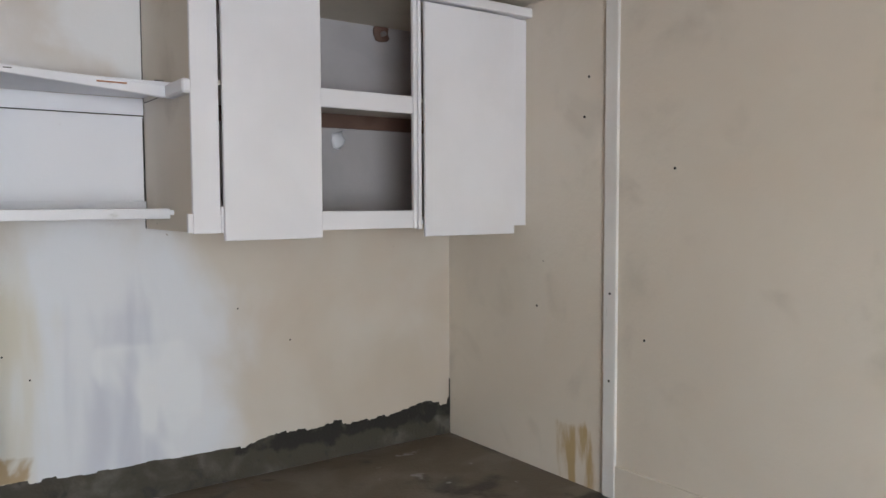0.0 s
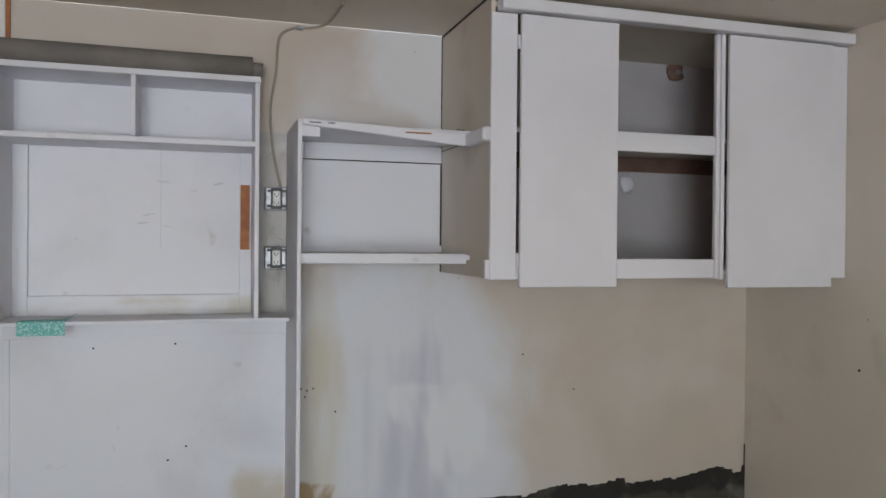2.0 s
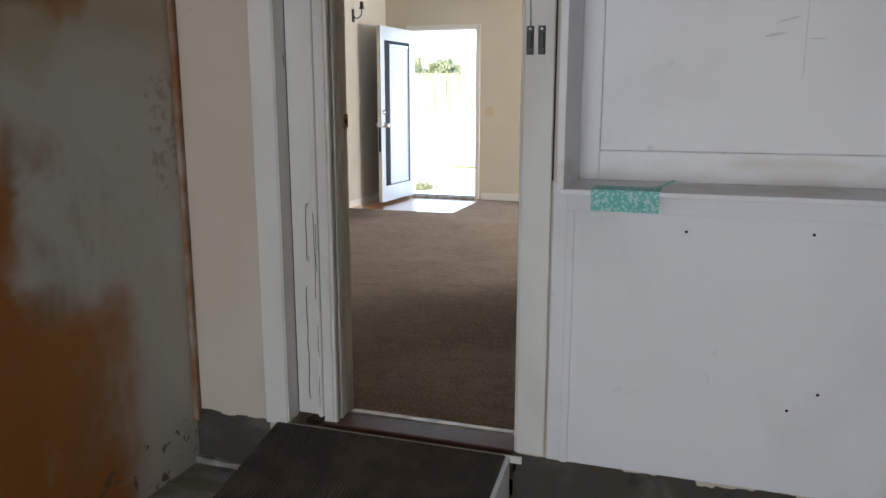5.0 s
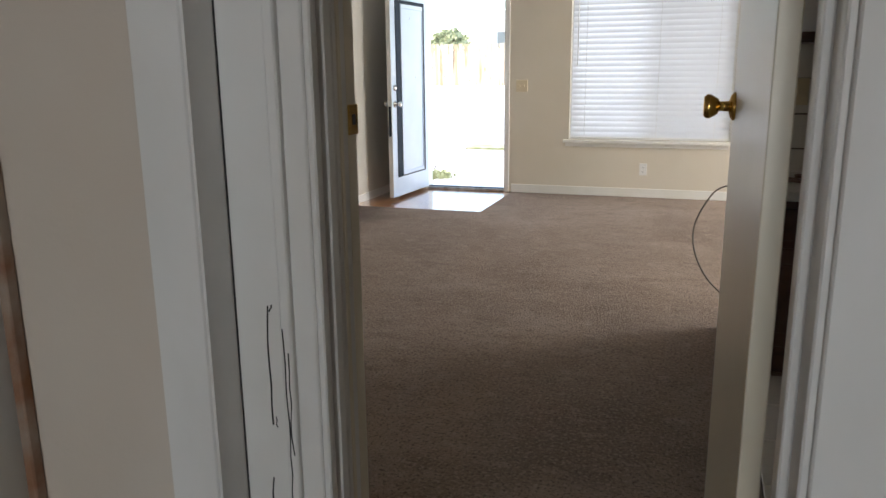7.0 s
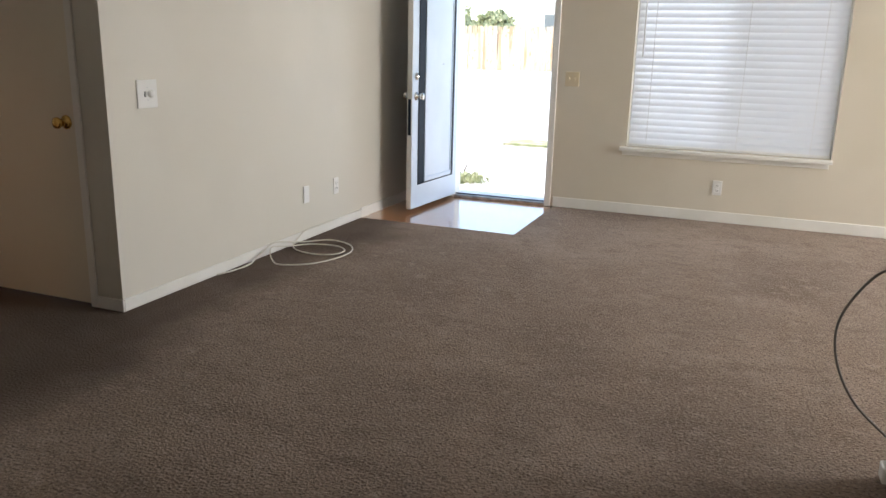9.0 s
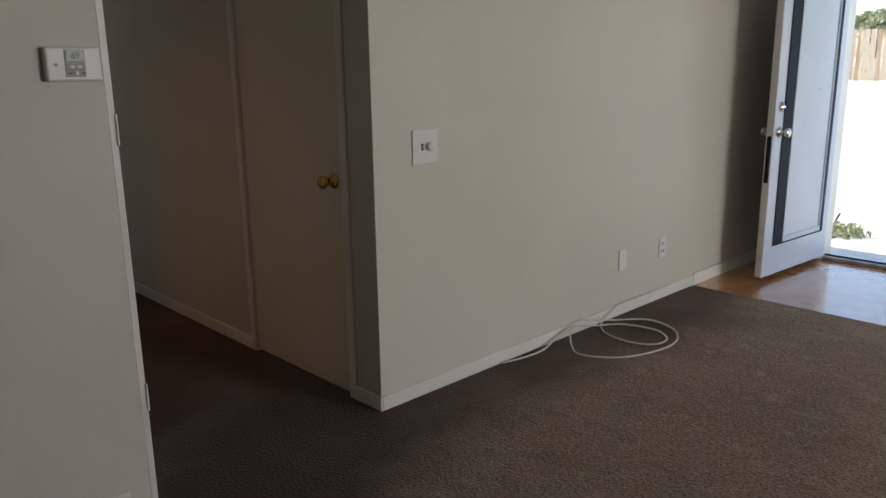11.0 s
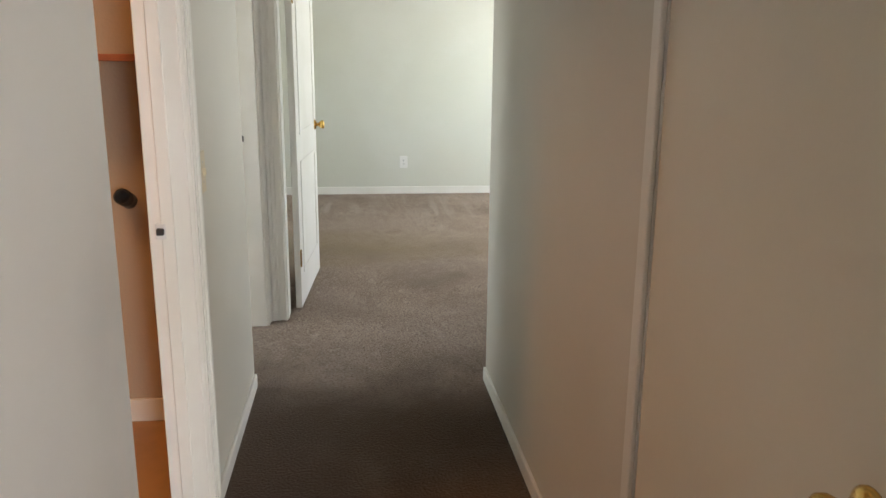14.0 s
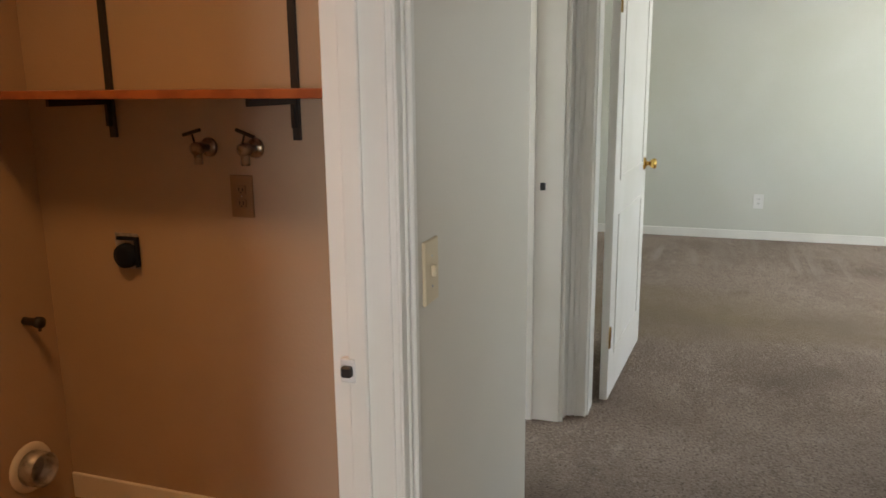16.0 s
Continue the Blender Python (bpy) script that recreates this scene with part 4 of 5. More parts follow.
wall_plate("outlet", west_wall(6.56, 0.35, -11.6), 0.085, 0.13, M_PLASTIC, "white outlet on the bedroom wall", "outlet", "outlet")
wall_plate("light_switch", pose(-5.535, HS, 1.075, 0, 0, 180), 0.075, 0.125, M_ALMOND, "almond light switch on the hallway wall", "light switch", "switch")

# thermostat
th = thing("thermostat", (XW, 5.585, 1.36), "white wall thermostat with small display reading 69", "thermostat")
TY0, TY1, TZ0, TZ1 = 5.512, 5.656, 1.318, 1.408
part("body", boxes((XW, XW + 0.026, TY0, TY1, TZ0, TZ1), bevel=0.006, seg=2), M_PLASTIC, th)
part("face", boxes((XW + 0.026, XW + 0.0275, 5.560, 5.612, TZ0 + 0.012, TZ1 - 0.008), bevel=0.0005), M_MAT, th, "grey control field")
part("display", boxes((XW + 0.0275, XW + 0.0285, 5.565, 5.607, 1.372, 1.397)), M_LCD, th, "grey liquid crystal display")
for y in (5.572, 5.59):
    part("button", boxes((XW + 0.0275, XW + 0.030, y, y + 0.011, 1.353, 1.360), bevel=0.001), M_PLASTIC, th)
part("slide_switch", boxes((XW + 0.0275, XW + 0.032, 5.582, 5.592, 1.335, 1.345), bevel=0.001), M_PLASTIC, th)
for y, w in ((5.567, 0.008), (5.6, 0.008)):
    part("print_bar", boxes((XW + 0.0275, XW + 0.0281, y, y + w, 1.338, 1.341)), M_DARK, th)
part("badge", boxes((XW + 0.0258, XW + 0.0268, 5.532, 5.543, 1.360, 1.364), (XW + 0.0258, XW + 0.0268, 5.5355, 5.5395, 1.357, 1.367)), M_MAT, th, "small grey emblem")
txt = bpy.data.curves.new("digits", "FONT")
txt.body, txt.size, txt.align_x, txt.align_y, txt.extrude = "69", 0.023, "CENTER", "CENTER", 0.0003
tmp = new("digits_tmp", txt)
dg = bpy.data.meshes.new_from_object(tmp.evaluated_get(bpy.context.evaluated_depsgraph_get()))
bpy.data.objects.remove(tmp)
dbm = bmesh.new()
dbm.from_mesh(dg)
part("digits", moved(dbm, Matrix.Translation((XW + 0.0289, 5.588, 1.3845)) @ pose(0, 0, 0, 90, 0, 90)), M_DARK, th, "dark digits 69")

# hallway closet door
cd = thing("closet_door", (-4.215, HN, 0), "closed flat greige closet door with brass knob", "door")
cd["kind"] = "structure"
leaf = part("leaf", boxes((-4.585, -3.845, HN + 0.002, HN + 0.037, 0.012, 2.03), bevel=0.002), M_DOORP, cd)
part("frame", boxes((-4.60, -4.587, HN, HN + 0.12, 0, 2.04)), M_BASE, cd)
part("frame", boxes((-3.843, -3.83, HN, HN + 0.12, 0, 2.04)), M_BASE, cd)
part("casing", boxes((-4.632, -4.590, HN - 0.012, HN, 0, 2.075), bevel=0.003), M_BASE, cd)
part("casing", boxes((-3.840, -3.798, HN - 0.012, HN, 0, 2.075), bevel=0.003), M_BASE, cd)
part("head_casing", boxes((-4.590, -3.840, HN - 0.012, HN, 2.033, 2.075), bevel=0.003), M_BASE, cd)
part("knob", moved(knob_bm(0.066), Matrix.Translation((-3.90, HN + 0.002, 0.903)) @ pose(0, 0, 0, 90, 0, 0)), M_BRASS, cd, "polished brass knob")
for z in (0.33, 1.8):
    part("hinge", boxes((-4.596, -4.580, HN - 0.014, HN + 0.004, z - 0.045, z + 0.045), bevel=0.002), M_BASE, cd, "painted hinge")


def baseboard(name, *specs):
    return structure(name, boxes(*specs, bevel=0.003), M_BASE, "white painted baseboard")


BB = 0.062
baseboard("baseboard_west", (XW, XW + 0.012, HN, 9.07, 0, BB), (XW, XW + 0.012, 9.074, YF, -0.004, 0.075))
baseboard("baseboard_hall_north", (-6.41, -4.635, HN - 0.012, HN, 0, BB), (-3.797, XW + 0.012, HN - 0.012, HN - 0.0005, 0, BB))
baseboard("baseboard_hall_south", (-6.42, -5.42, HS, HS + 0.012, 0, BB))
baseboard("baseboard_thermostat", (XW, XW + 0.012, YH + 0.04, 5.60, 0, 0.075))
baseboard("baseboard_north", (-2.41, 3.7, YF - 0.014, YF, 0, 0.085))
baseboard("baseboard_bedroom", (-11.6, -11.586, 4.7, 9.3, 0, 0.08))
baseboard("baseboard_laundry", (-6.12, -6.106, 4.025, HS - 0.11, 0.006, 0.10))

# laundry opening
lf = thing("laundry_door_frame", (-4.55, HS, 0), "white laundry closet door frame, doors removed", "door frame")
lf["kind"] = "structure"
part("jamb", boxes((-5.352, -5.335, HS - 0.11, HS + 0.004, 0, 2.06), (-5.335, -5.325, HS - 0.075, HS - 0.04, 0, 2.045), bevel=0.002), M_BASE, lf)
part("casing", boxes((-5.412, -5.340, HS, HS + 0.016, 0, 2.12), (-5.412, -5.392, HS + 0.016, HS + 0.026, 0, 2.12), (-5.384, -5.372, HS + 0.016, HS + 0.021, 0, 2.12), (-5.352, -5.340, HS + 0.016, HS + 0.020, 0, 2.12), bevel=0.003), M_BASE, lf, "white moulded casing")
part("head_casing", boxes((-5.340, -3.78, HS, HS + 0.016, 2.055, 2.12), bevel=0.005), M_BASE, lf)
part("jamb", boxes((-3.765, -3.745, HS - 0.13, 5.69, 0, 2.06), bevel=0.003), M_BASE, lf)
part("corner_casing", boxes((XW - 0.11, XW - 0.002, 5.665, 5.688, 0, 2.12), bevel=0.003), M_BASE, lf, "thick painted corner casing")
for z in (1.18, 0.36):
    part("hinge", boxes((XW - 0.03, XW + 0.006, 5.684, 5.690, z - 0.045, z + 0.045), bevel=0.002), M_BASE, lf, "painted over hinge")
part("catch_strike", boxes((-5.337, -5.312, HS - 0.086, HS - 0.066, 0.930, 0.950), bevel=0.003), M_BLACK, lf, "small dark catch")
part("catch_plate", boxes((-5.337, -5.3225, HS - 0.090, HS - 0.062, 0.918, 0.962), bevel=0.002), M_TRIM, lf, "chipped paint round the catch")
ld = thing("laundry_door", (-4.14, 5.62, 0), "closed pale flat laundry closet door leaf", "door")
ld["kind"] = "structure"
part("leaf", boxes((-4.50, -3.772, 5.600, 5.636, 0.012, 2.05), bevel=0.003), M_LEAFW, ld)
part("edge_strip", boxes((-4.505, -4.4998, 5.602, 5.634, 0.012, 2.05)), M_BASE, ld)
structure("wall_laundry_corner", boxes((-6.12, XW - 0.12, YH + 0.10, 4.02, 0.006, LC)), M_LAUN)

LX = -6.12
shelf = thing("laundry_shelf", (LX, 4.6, 1.38), "red-brown wooden shelf on black brackets over washer valves", "shelf")
part("board", boxes((LX + 0.012, LX + 0.27, 4.03, HS - 0.12, 1.395, 1.418), bevel=0.002), M_SHELFW, shelf)
for y in (4.35, 4.985):
    part("standard", boxes((LX, LX + 0.013, y - 0.011, y + 0.011, 1.275, 2.1), bevel=0.001), M_BLACK, shelf, "black slotted upright")
    part("bracket", boxes((LX + 0.013, LX + 0.25, y - 0.005, y + 0.005, 1.375, 1.395), (LX + 0.013, LX + 0.03, y - 0.005, y + 0.005, 1.31, 1.375)), M_BLACK, shelf)
for y, tilt in ((4.685, 15), (4.842, -20)):
    v = thing("washer_valve", (LX, y, 1.25), "tarnished washing machine tap with round wall flange", "tap", "washer taps")
    part("flange", moved(lathe([(0.002, 0), (0.03, 0), (0.026, 0.008), (0.002, 0.01)], 18), Matrix.Translation((LX, y, 1.25)) @ pose(0, 0, 0, 0, 90, 0)), M_TARNISH, v)
    part("body", moved(lathe([(0.002, 0), (0.011, 0), (0.011, 0.03), (0.019, 0.034), (0.019, 0.06), (0.011, 0.064), (0.002, 0.066)], 14), Matrix.Translation((LX + 0.008, y, 1.25)) @ pose(0, 0, 0, 0, 90, 0)), M_TARNISH, v)
    part("spout", moved(lathe([(0.009, 0), (0.013, 0.0), (0.013, 0.045), (0.009, 0.045)], 12), Matrix.Translation((LX + 0.055, y, 1.205))), M_TARNISH, v)
    part("handle", moved(boxes((-0.004, 0.004, -0.032, 0.032, 0.03, 0.04), (-0.003, 0.003, -0.003, 0.003, 0, 0.03), bevel=0.002), Matrix.Translation((LX + 0.05, y - 0.012, 1.262)) @ pose(0, 0, 0, tilt, 0, 0)), M_BLACK, v)
wall_plate("outlet", west_wall(4.79, 1.108, LX), 0.075, 0.125, mat("brown_plastic", (0.26, 0.17, 0.10), rough=0.4), "brownish outlet under the washer taps", "outlet", "outlet")
dry = thing("dryer_outlet", (LX, 4.356, 0.86), "round black dryer outlet in a bent metal plate", "outlet")
part("plate", boxes((LX, LX + 0.006, 4.31, 4.40, 0.86, 0.975), bevel=0.003), M_STEEL, dry)
part("socket", moved(lathe([(0.002, 0), (0.04, 0), (0.038, 0.025), (0.02, 0.028), (0.002, 0.028)], 18), Matrix.Translation((LX + 0.006, 4.36, 0.905)) @ pose(0, 0, 0, 0, 90, 0)), M_BLACKP, dry)
part("cover_lip", boxes((LX + 0.006, LX + 0.02, 4.33, 4.405, 0.955, 0.965), (LX + 0.006, LX + 0.02, 4.395, 4.405, 0.87, 0.955)), M_BLACKP, dry)
vent = thing("dryer_vent", (-5.65, 4.02, 0.1), "round dryer vent duct end low on the laundry wall", "vent")
part("duct", moved(lathe([(0.045, 0), (0.058, 0), (0.058, 0.06), (0.05, 0.06), (0.045, 0.01)], 22), Matrix.Translation((-5.95, 4.02, 0.2)) @ pose(0, 0, 0, -90, 0, 0)), M_STEEL, vent)
part("flange", moved(lathe([(0.058, 0), (0.085, 0), (0.083, 0.006), (0.058, 0.007)], 22), Matrix.Translation((-5.95, 4.02, 0.2)) @ pose(0, 0, 0, -90, 0, 0)), M_PLASTIC, vent)
gas = thing("gas_valve", (-5.98, 4.02, 0.68), "small dark pipe valve on the laundry wall", "valve")
part("stub", moved(lathe([(0.002, 0), (0.013, 0), (0.013, 0.05), (0.019, 0.052), (0.019, 0.07), (0.002, 0.07)], 12), Matrix.Translation((-6.0, 4.02, 0.69)) @ pose(0, 0, 0, -90, 0, 0)), M_BLACK, gas)
part("lever", boxes((-6.005, -5.995, 4.075, 4.085, 0.66, 0.70), bevel=0.002), M_BLACK, gas)
# short standpipe seen at the closet edge
pipe = thing("drain_pipe", (LX + 0.05, 5.22, 1.0), "dark open drain pipe end in the laundry wall", "pipe")
part("stub", moved(lathe([(0.022, 0), (0.03, 0), (0.03, 0.09), (0.024, 0.09), (0.022, 0.02)], 18), Matrix.Translation((LX, 5.2, 0.89)) @ pose(0, 0, 0, 0, 70, 0)), M_BLACK, pipe)

# bathroom and bedroom door frames
bf = thing("bathroom_door_frame", (-6.85, HS - 0.1, 0), "white bathroom door frame with dark strike", "door frame")
bf["kind"] = "structure"
part("jamb", boxes((-7.262, -7.235, 5.38, 5.545, 0, 2.06), (-7.235, -7.222, 5.38, 5.43, 0, 2.045), bevel=0.002), M_BASE, bf)
part("casing", boxes((-7.325, -7.24, 5.545, 5.557, 0, 2.12), (-7.325, -7.305, 5.557, 5.567, 0, 2.12), (-7.297, -7.285, 5.557, 5.562, 0, 2.12), (-7.252, -7.24, 5.557, 5.561, 0, 2.12), bevel=0.003), M_BASE, bf, "white moulded casing")
part("strike_plate", boxes((-7.236, -7.222, 5.452, 5.472, 1.0, 1.03), bevel=0.001), M_BLACK, bf)
structure("wall_bath_jog", boxes((-7.33, -7.262, YH + 0.04, 5.545, 0, LC)), M_TEAL)
rf = thing("bedroom_door_frame", (-7.35, 5.65, 0), "white bedroom door frame", "door frame")
rf["kind"] = "structure"
part("casing", boxes((-7.345, -7.326, 5.5675, 5.648, 0, 2.12), (-7.326, -7.314, 5.5675, 5.588, 0, 2.12), (-7.326, -7.319, 5.597, 5.610, 0, 2.12), (-7.326, -7.320, 5.636, 5.648, 0, 2.12), bevel=0.003), M_BASE, rf, "white moulded casing")
part("jamb", boxes((-7.47, -7.345, 5.630, 5.655, 0, 2.06), bevel=0.002), M_BASE, rf)
bd = thing("bedroom_door", (-7.5, 5.70, 0), "open white panel bedroom door with brass knob", "door")
bd.rotation_euler = (0, 0, radians(180 - 4))
bd["kind"] = "structure"


def leaf_part(name, bm, m, parent, label=""):
    ob = to_object(name, bm, m)
    ob.parent = parent
    return tagged(ob, label)


leaf_part("leaf", boxes((0, 0.90, -0.0175, 0.0175, 0.015, 2.04), bevel=0.002), M_BASE, bd)
for z0, z1 in ((0.2, 0.85), (1.0, 1.9)):
    leaf_part("panel_moulding", boxes((0.12, 0.78, -0.0215, -0.0172, z0, z0 + 0.02), (0.12, 0.78, -0.0215, -0.0172, z1 - 0.02, z1), (0.12, 0.14, -0.0215, -0.0172, z0 + 0.02, z1 - 0.02), (0.76, 0.78, -0.0215, -0.0172, z0 + 0.02, z1 - 0.02)), M_BASE, bd)
leaf_part("knob", moved(knob_bm(0.064), Matrix.Translation((0.83, -0.0175, 1.005)) @ pose(0, 0, 0, 90, 0, 0)), M_BRASS, bd, "polished brass knob")
for z in (0.31, 1.75):
    leaf_part("hinge", boxes((-0.008, 0.02, -0.024, -0.0172, z - 0.05, z + 0.05), bevel=0.003), M_BRASS, bd, "brass hinge")

# passage door between garage and living room
gd = thing("garage_passage_door", (-0.434, YH + 0.062, 0), "open cream flat door with brass knobs", "door")
gd.rotation_euler = (0, 0, radians(92.2))
gd["kind"] = "structure"
leaf_part("leaf", boxes((0, 0.74, -0.0, 0.036, 0.02, 2.02), bevel=0.002), mat("cream_door_gloss", (0.66, 0.60, 0.48), (0.62, 0.56, 0.44), 2, 0.3, 0.04, 30), gd)
leaf_part("knob", moved(knob_bm(0.07, 0.028), Matrix.Translation((0.68, 0.036, 1.15)) @ pose(0, 0, 0, -90, 0, 0)), M_BRASS, gd, "tarnished brass knob")
leaf_part("knob", moved(knob_bm(0.07, 0.028), Matrix.Translation((0.68, 0, 1.15)) @ pose(0, 0, 0, 90, 0, 0)), M_BRASS, gd, "tarnished brass knob")
leaf_part("latch", boxes((0.738, 0.742, 0.008, 0.028, 1.09, 1.16)), M_BRASS, gd)
for z in (0.25, 1.8):
    leaf_part("hinge", boxes((-0.012, 0.004, 0.028, 0.04, z - 0.045, z + 0.045), bevel=0.003), M_BRASS, gd)

# front door
ff = thing("front_door_frame", (-2.9, YF, 0), "white front door frame with metal sill", "door frame")
ff["kind"] = "structure"
part("jamb", boxes((-3.335, -3.318, YF - 0.004, YF + 0.15, -0.004, 2.045)), M_BASE, ff)
part("jamb", boxes((-2.487, -2.47, YF - 0.004, YF + 0.15, -0.004, 2.045)), M_BASE, ff)
part("head_jamb", boxes((-3.318, -2.487, YF - 0.004, YF + 0.15, 2.028, 2.045)), M_BASE, ff)
part("casing", boxes((-2.475, -2.432, YF - 0.014, YF, 0, 2.09), bevel=0.003), M_BASE, ff)
part("casing", boxes((-3.375, -3.33, YF - 0.014, YF, 0, 2.09), bevel=0.003), M_BASE, ff)
part("head_casing", boxes((-3.33, -2.475, YF - 0.014, YF, 2.04, 2.09), bevel=0.003), M_BASE, ff)
part("sill", boxes((-3.318, -2.487, YF + 0.0, YF + 0.16, -0.004, 0.022), bevel=0.004), M_ALU, ff, "dark metal sill")
part("weather_strip", boxes((-3.318, -2.487, YF + 0.045, YF + 0.062, 0.022, 0.03)), M_BLACK, ff)
fd = thing("front_door", (-3.325, YF - 0.012, 0), "open pale blue front door with dark recessed panel border", "door")
fd.rotation_euler = (0, 0, radians(-94))
fd["kind"] = "structure"
leaf_part("leaf", boxes((0, 0.835, -0.022, 0.022, 0.03, 2.03), bevel=0.002), M_FDOOR, fd)
leaf_part("leaf_edge", boxes((0.8352, 0.838, -0.021, 0.021, 0.032, 2.028)), M_FDEDGE, fd, "white leaf edge")
leaf_part("panel_border", boxes((0.075, 0.735, 0.0222, 0.028, 0.215, 0.227), (0.075, 0.735, 0.0222, 0.028, 1.84, 1.875), (0.075, 0.125, 0.0222, 0.028, 0.227, 1.84), (0.625, 0.735, 0.0222, 0.028, 0.227, 1.84), bevel=0.003), M_BLACKP, fd, "dark navy panel border")
leaf_part("panel", boxes((0.125, 0.625, 0.0222, 0.025, 0.227, 1.84)), M_FDOOR, fd)
leaf_part("panel_moulding", boxes((0.125, 0.625, 0.025, 0.034, 0.227, 0.262), (0.125, 0.14, 0.025, 0.032, 0.262, 1.80), (0.61, 0.625, 0.025, 0.032, 0.262, 1.80), (0.125, 0.625, 0.025, 0.034, 1.80, 1.84), bevel=0.004), M_FDOOR, fd)
for px, pz in ((0.30, 1.16), (0.42, 1.72)):
    leaf_part("screw_hole", moved(lathe([(0.0005, 0), (0.006, 0), (0.005, 0.001), (0.0005, 0.0012)], 8), Matrix.Translation((px, 0.025, pz)) @ pose(0, 0, 0, -90, 0, 0)), M_DARK, fd)
leaf_part("edge_plate", boxes((0.836, 0.8395, -0.013, 0.013, 0.62, 0.9)), M_BLACKP, fd, "dark latch plate")
leaf_part("knob", moved(knob_bm(0.065), Matrix.Translation((0.77, 0.022, 0.92)) @ pose(0, 0, 0, -90, 0, 0)), M_CHROME, fd, "satin nickel knob")
leaf_part("knob", moved(knob_bm(0.065), Matrix.Translation((0.77, -0.022, 0.92)) @ pose(0, 0, 0, 90, 0, 0)), M_CHROME, fd, "satin nickel knob")
leaf_part("deadbolt", moved(lathe([(0.0, 0), (0.03, 0), (0.028, 0.012), (0.012, 0.016), (0.0, 0.03)], 18), Matrix.Translation((0.77, 0.022, 1.07)) @ pose(0, 0, 0, -90, 0, 0)), M_CHROME, fd, "satin nickel deadbolt")
leaf_part("deadbolt", moved(lathe([(0.0, 0), (0.03, 0), (0.028, 0.012), (0.012, 0.016), (0.0, 0.03)], 18), Matrix.Translation((0.77, -0.022, 1.07)) @ pose(0, 0, 0, 90, 0, 0)), M_CHROME, fd, "satin nickel deadbolt")

# window with blinds
WX0, WX1, WZ0, WZ1 = -1.83, -0.325, 0.55, 2.06
win = thing("window_1", (-1.08, YF, WZ0), "white framed window behind closed white blinds", "window")
win["kind"] = "structure"
part("sill", boxes((WX0 - 0.05, WX1 + 0.01, YF - 0.05, YF + 0.03, WZ0 - 0.032, WZ0 - 0.002), bevel=0.004), M_BASE, win)
part("apron", boxes((WX0 - 0.03, WX1 - 0.01, YF - 0.012, YF, WZ0 - 0.07, WZ0 - 0.032), bevel=0.002), M_BASE, win)
fr = part("window_frame", boxes((WX0, WX0 + 0.04, YF + 0.09, YF + 0.13, WZ0, WZ1), (WX1 - 0.04, WX1, YF + 0.09, YF + 0.13, WZ0, WZ1), (WX0 + 0.04, WX1 - 0.04, YF + 0.09, YF + 0.13, WZ0, WZ0 + 0.04), (WX0 + 0.04, WX1 - 0.04, YF + 0.09, YF + 0.13, WZ1 - 0.04, WZ1), (-1.1, -1.06, YF + 0.09, YF + 0.13, WZ0 + 0.04, WZ1 - 0.04)), M_BASE, win)
for x0, x1 in ((WX0 + 0.04, -1.1), (-1.06, WX1 - 0.04)):
    pn = part("pane", boxes((x0, x1, YF + 0.107, YF + 0.111, WZ0 + 0.04, WZ1 - 0.04)), M_GLASS, win)
    pn.visible_shadow = False
part("insect_screen", boxes((-1.075, WX1 - 0.03, YF + 0.132, YF + 0.134, WZ0 + 0.03, WZ1 - 0.03)), screen_mat(), win, "grey insect screen over half the window")
blind = thing("venetian_blind", (-1.08, YF + 0.03, WZ0), "closed white horizontal slat blind in the window", "blind")
part("head_rail", boxes((WX0 + 0.01, WX1 - 0.01, YF + 0.005, YF + 0.06, WZ1 - 0.05, WZ1 - 0.002), bevel=0.003), M_PLASTIC, blind)
part("bottom_rail", boxes((WX0 + 0.012, WX1 - 0.012, YF + 0.01, YF + 0.05, WZ0 + 0.004, WZ0 + 0.026), bevel=0.003), M_PLASTIC, blind)
slat_bm = bmesh.new()
prev = None
for k in range(5):
    a = -1 + k / 2
    y, z = 0.032 * a * math.cos(radians(58)), 0.032 * a * math.sin(radians(58))
    bow = 0.003 * (1 - a * a)
    row = [slat_bm.verts.new((s * (WX1 - WX0 - 0.03) / 2, y - bow, z + bow)) for s in (-1, 1)]
    if prev:
        slat_bm.faces.new((prev[0], prev[1], row[1], row[0])).smooth = True
    prev = row
slat_me = bpy.data.meshes.new("slat")
slat_bm.to_mesh(slat_me)
slat_bm.free()
slat_me.materials.append(M_SLAT)
n_slats = 28
for i in range(n_slats):
    s = new("slat", slat_me)
    s.parent = blind
    s.location = (0.0, 0.002, 0.05 + i * (WZ1 - WZ0 - 0.11) / (n_slats - 1))
    s.rotation_euler = (radians(rng.uniform(-0.2, 0.2)), radians(rng.uniform(-0.05, 0.05)), 0)
for x in (WX0 + 0.15, -1.0, WX1 - 0.15):
    part("ladder_cord", boxes((x - 0.0015, x + 0.0015, YF + 0.008, YF + 0.0095, WZ0 + 0.02, WZ1 - 0.05)), M_PLASTIC, blind)
part("tilt_wand", moved(lathe([(0.002, 0), (0.004, 0), (0.004, 0.75), (0.002, 0.75)], 8), Matrix.Translation((WX0 + 0.07, YF - 0.004, WZ1 - 0.8))), M_PLASTIC, blind)

# Unseen window frame and sill, added around the east fill lamp.
added_win = thing("added_window", (3.75, 9.05, 0.6), "added white side window, out of view, holding the fill lamp", "window")
added_win["kind"] = "structure"
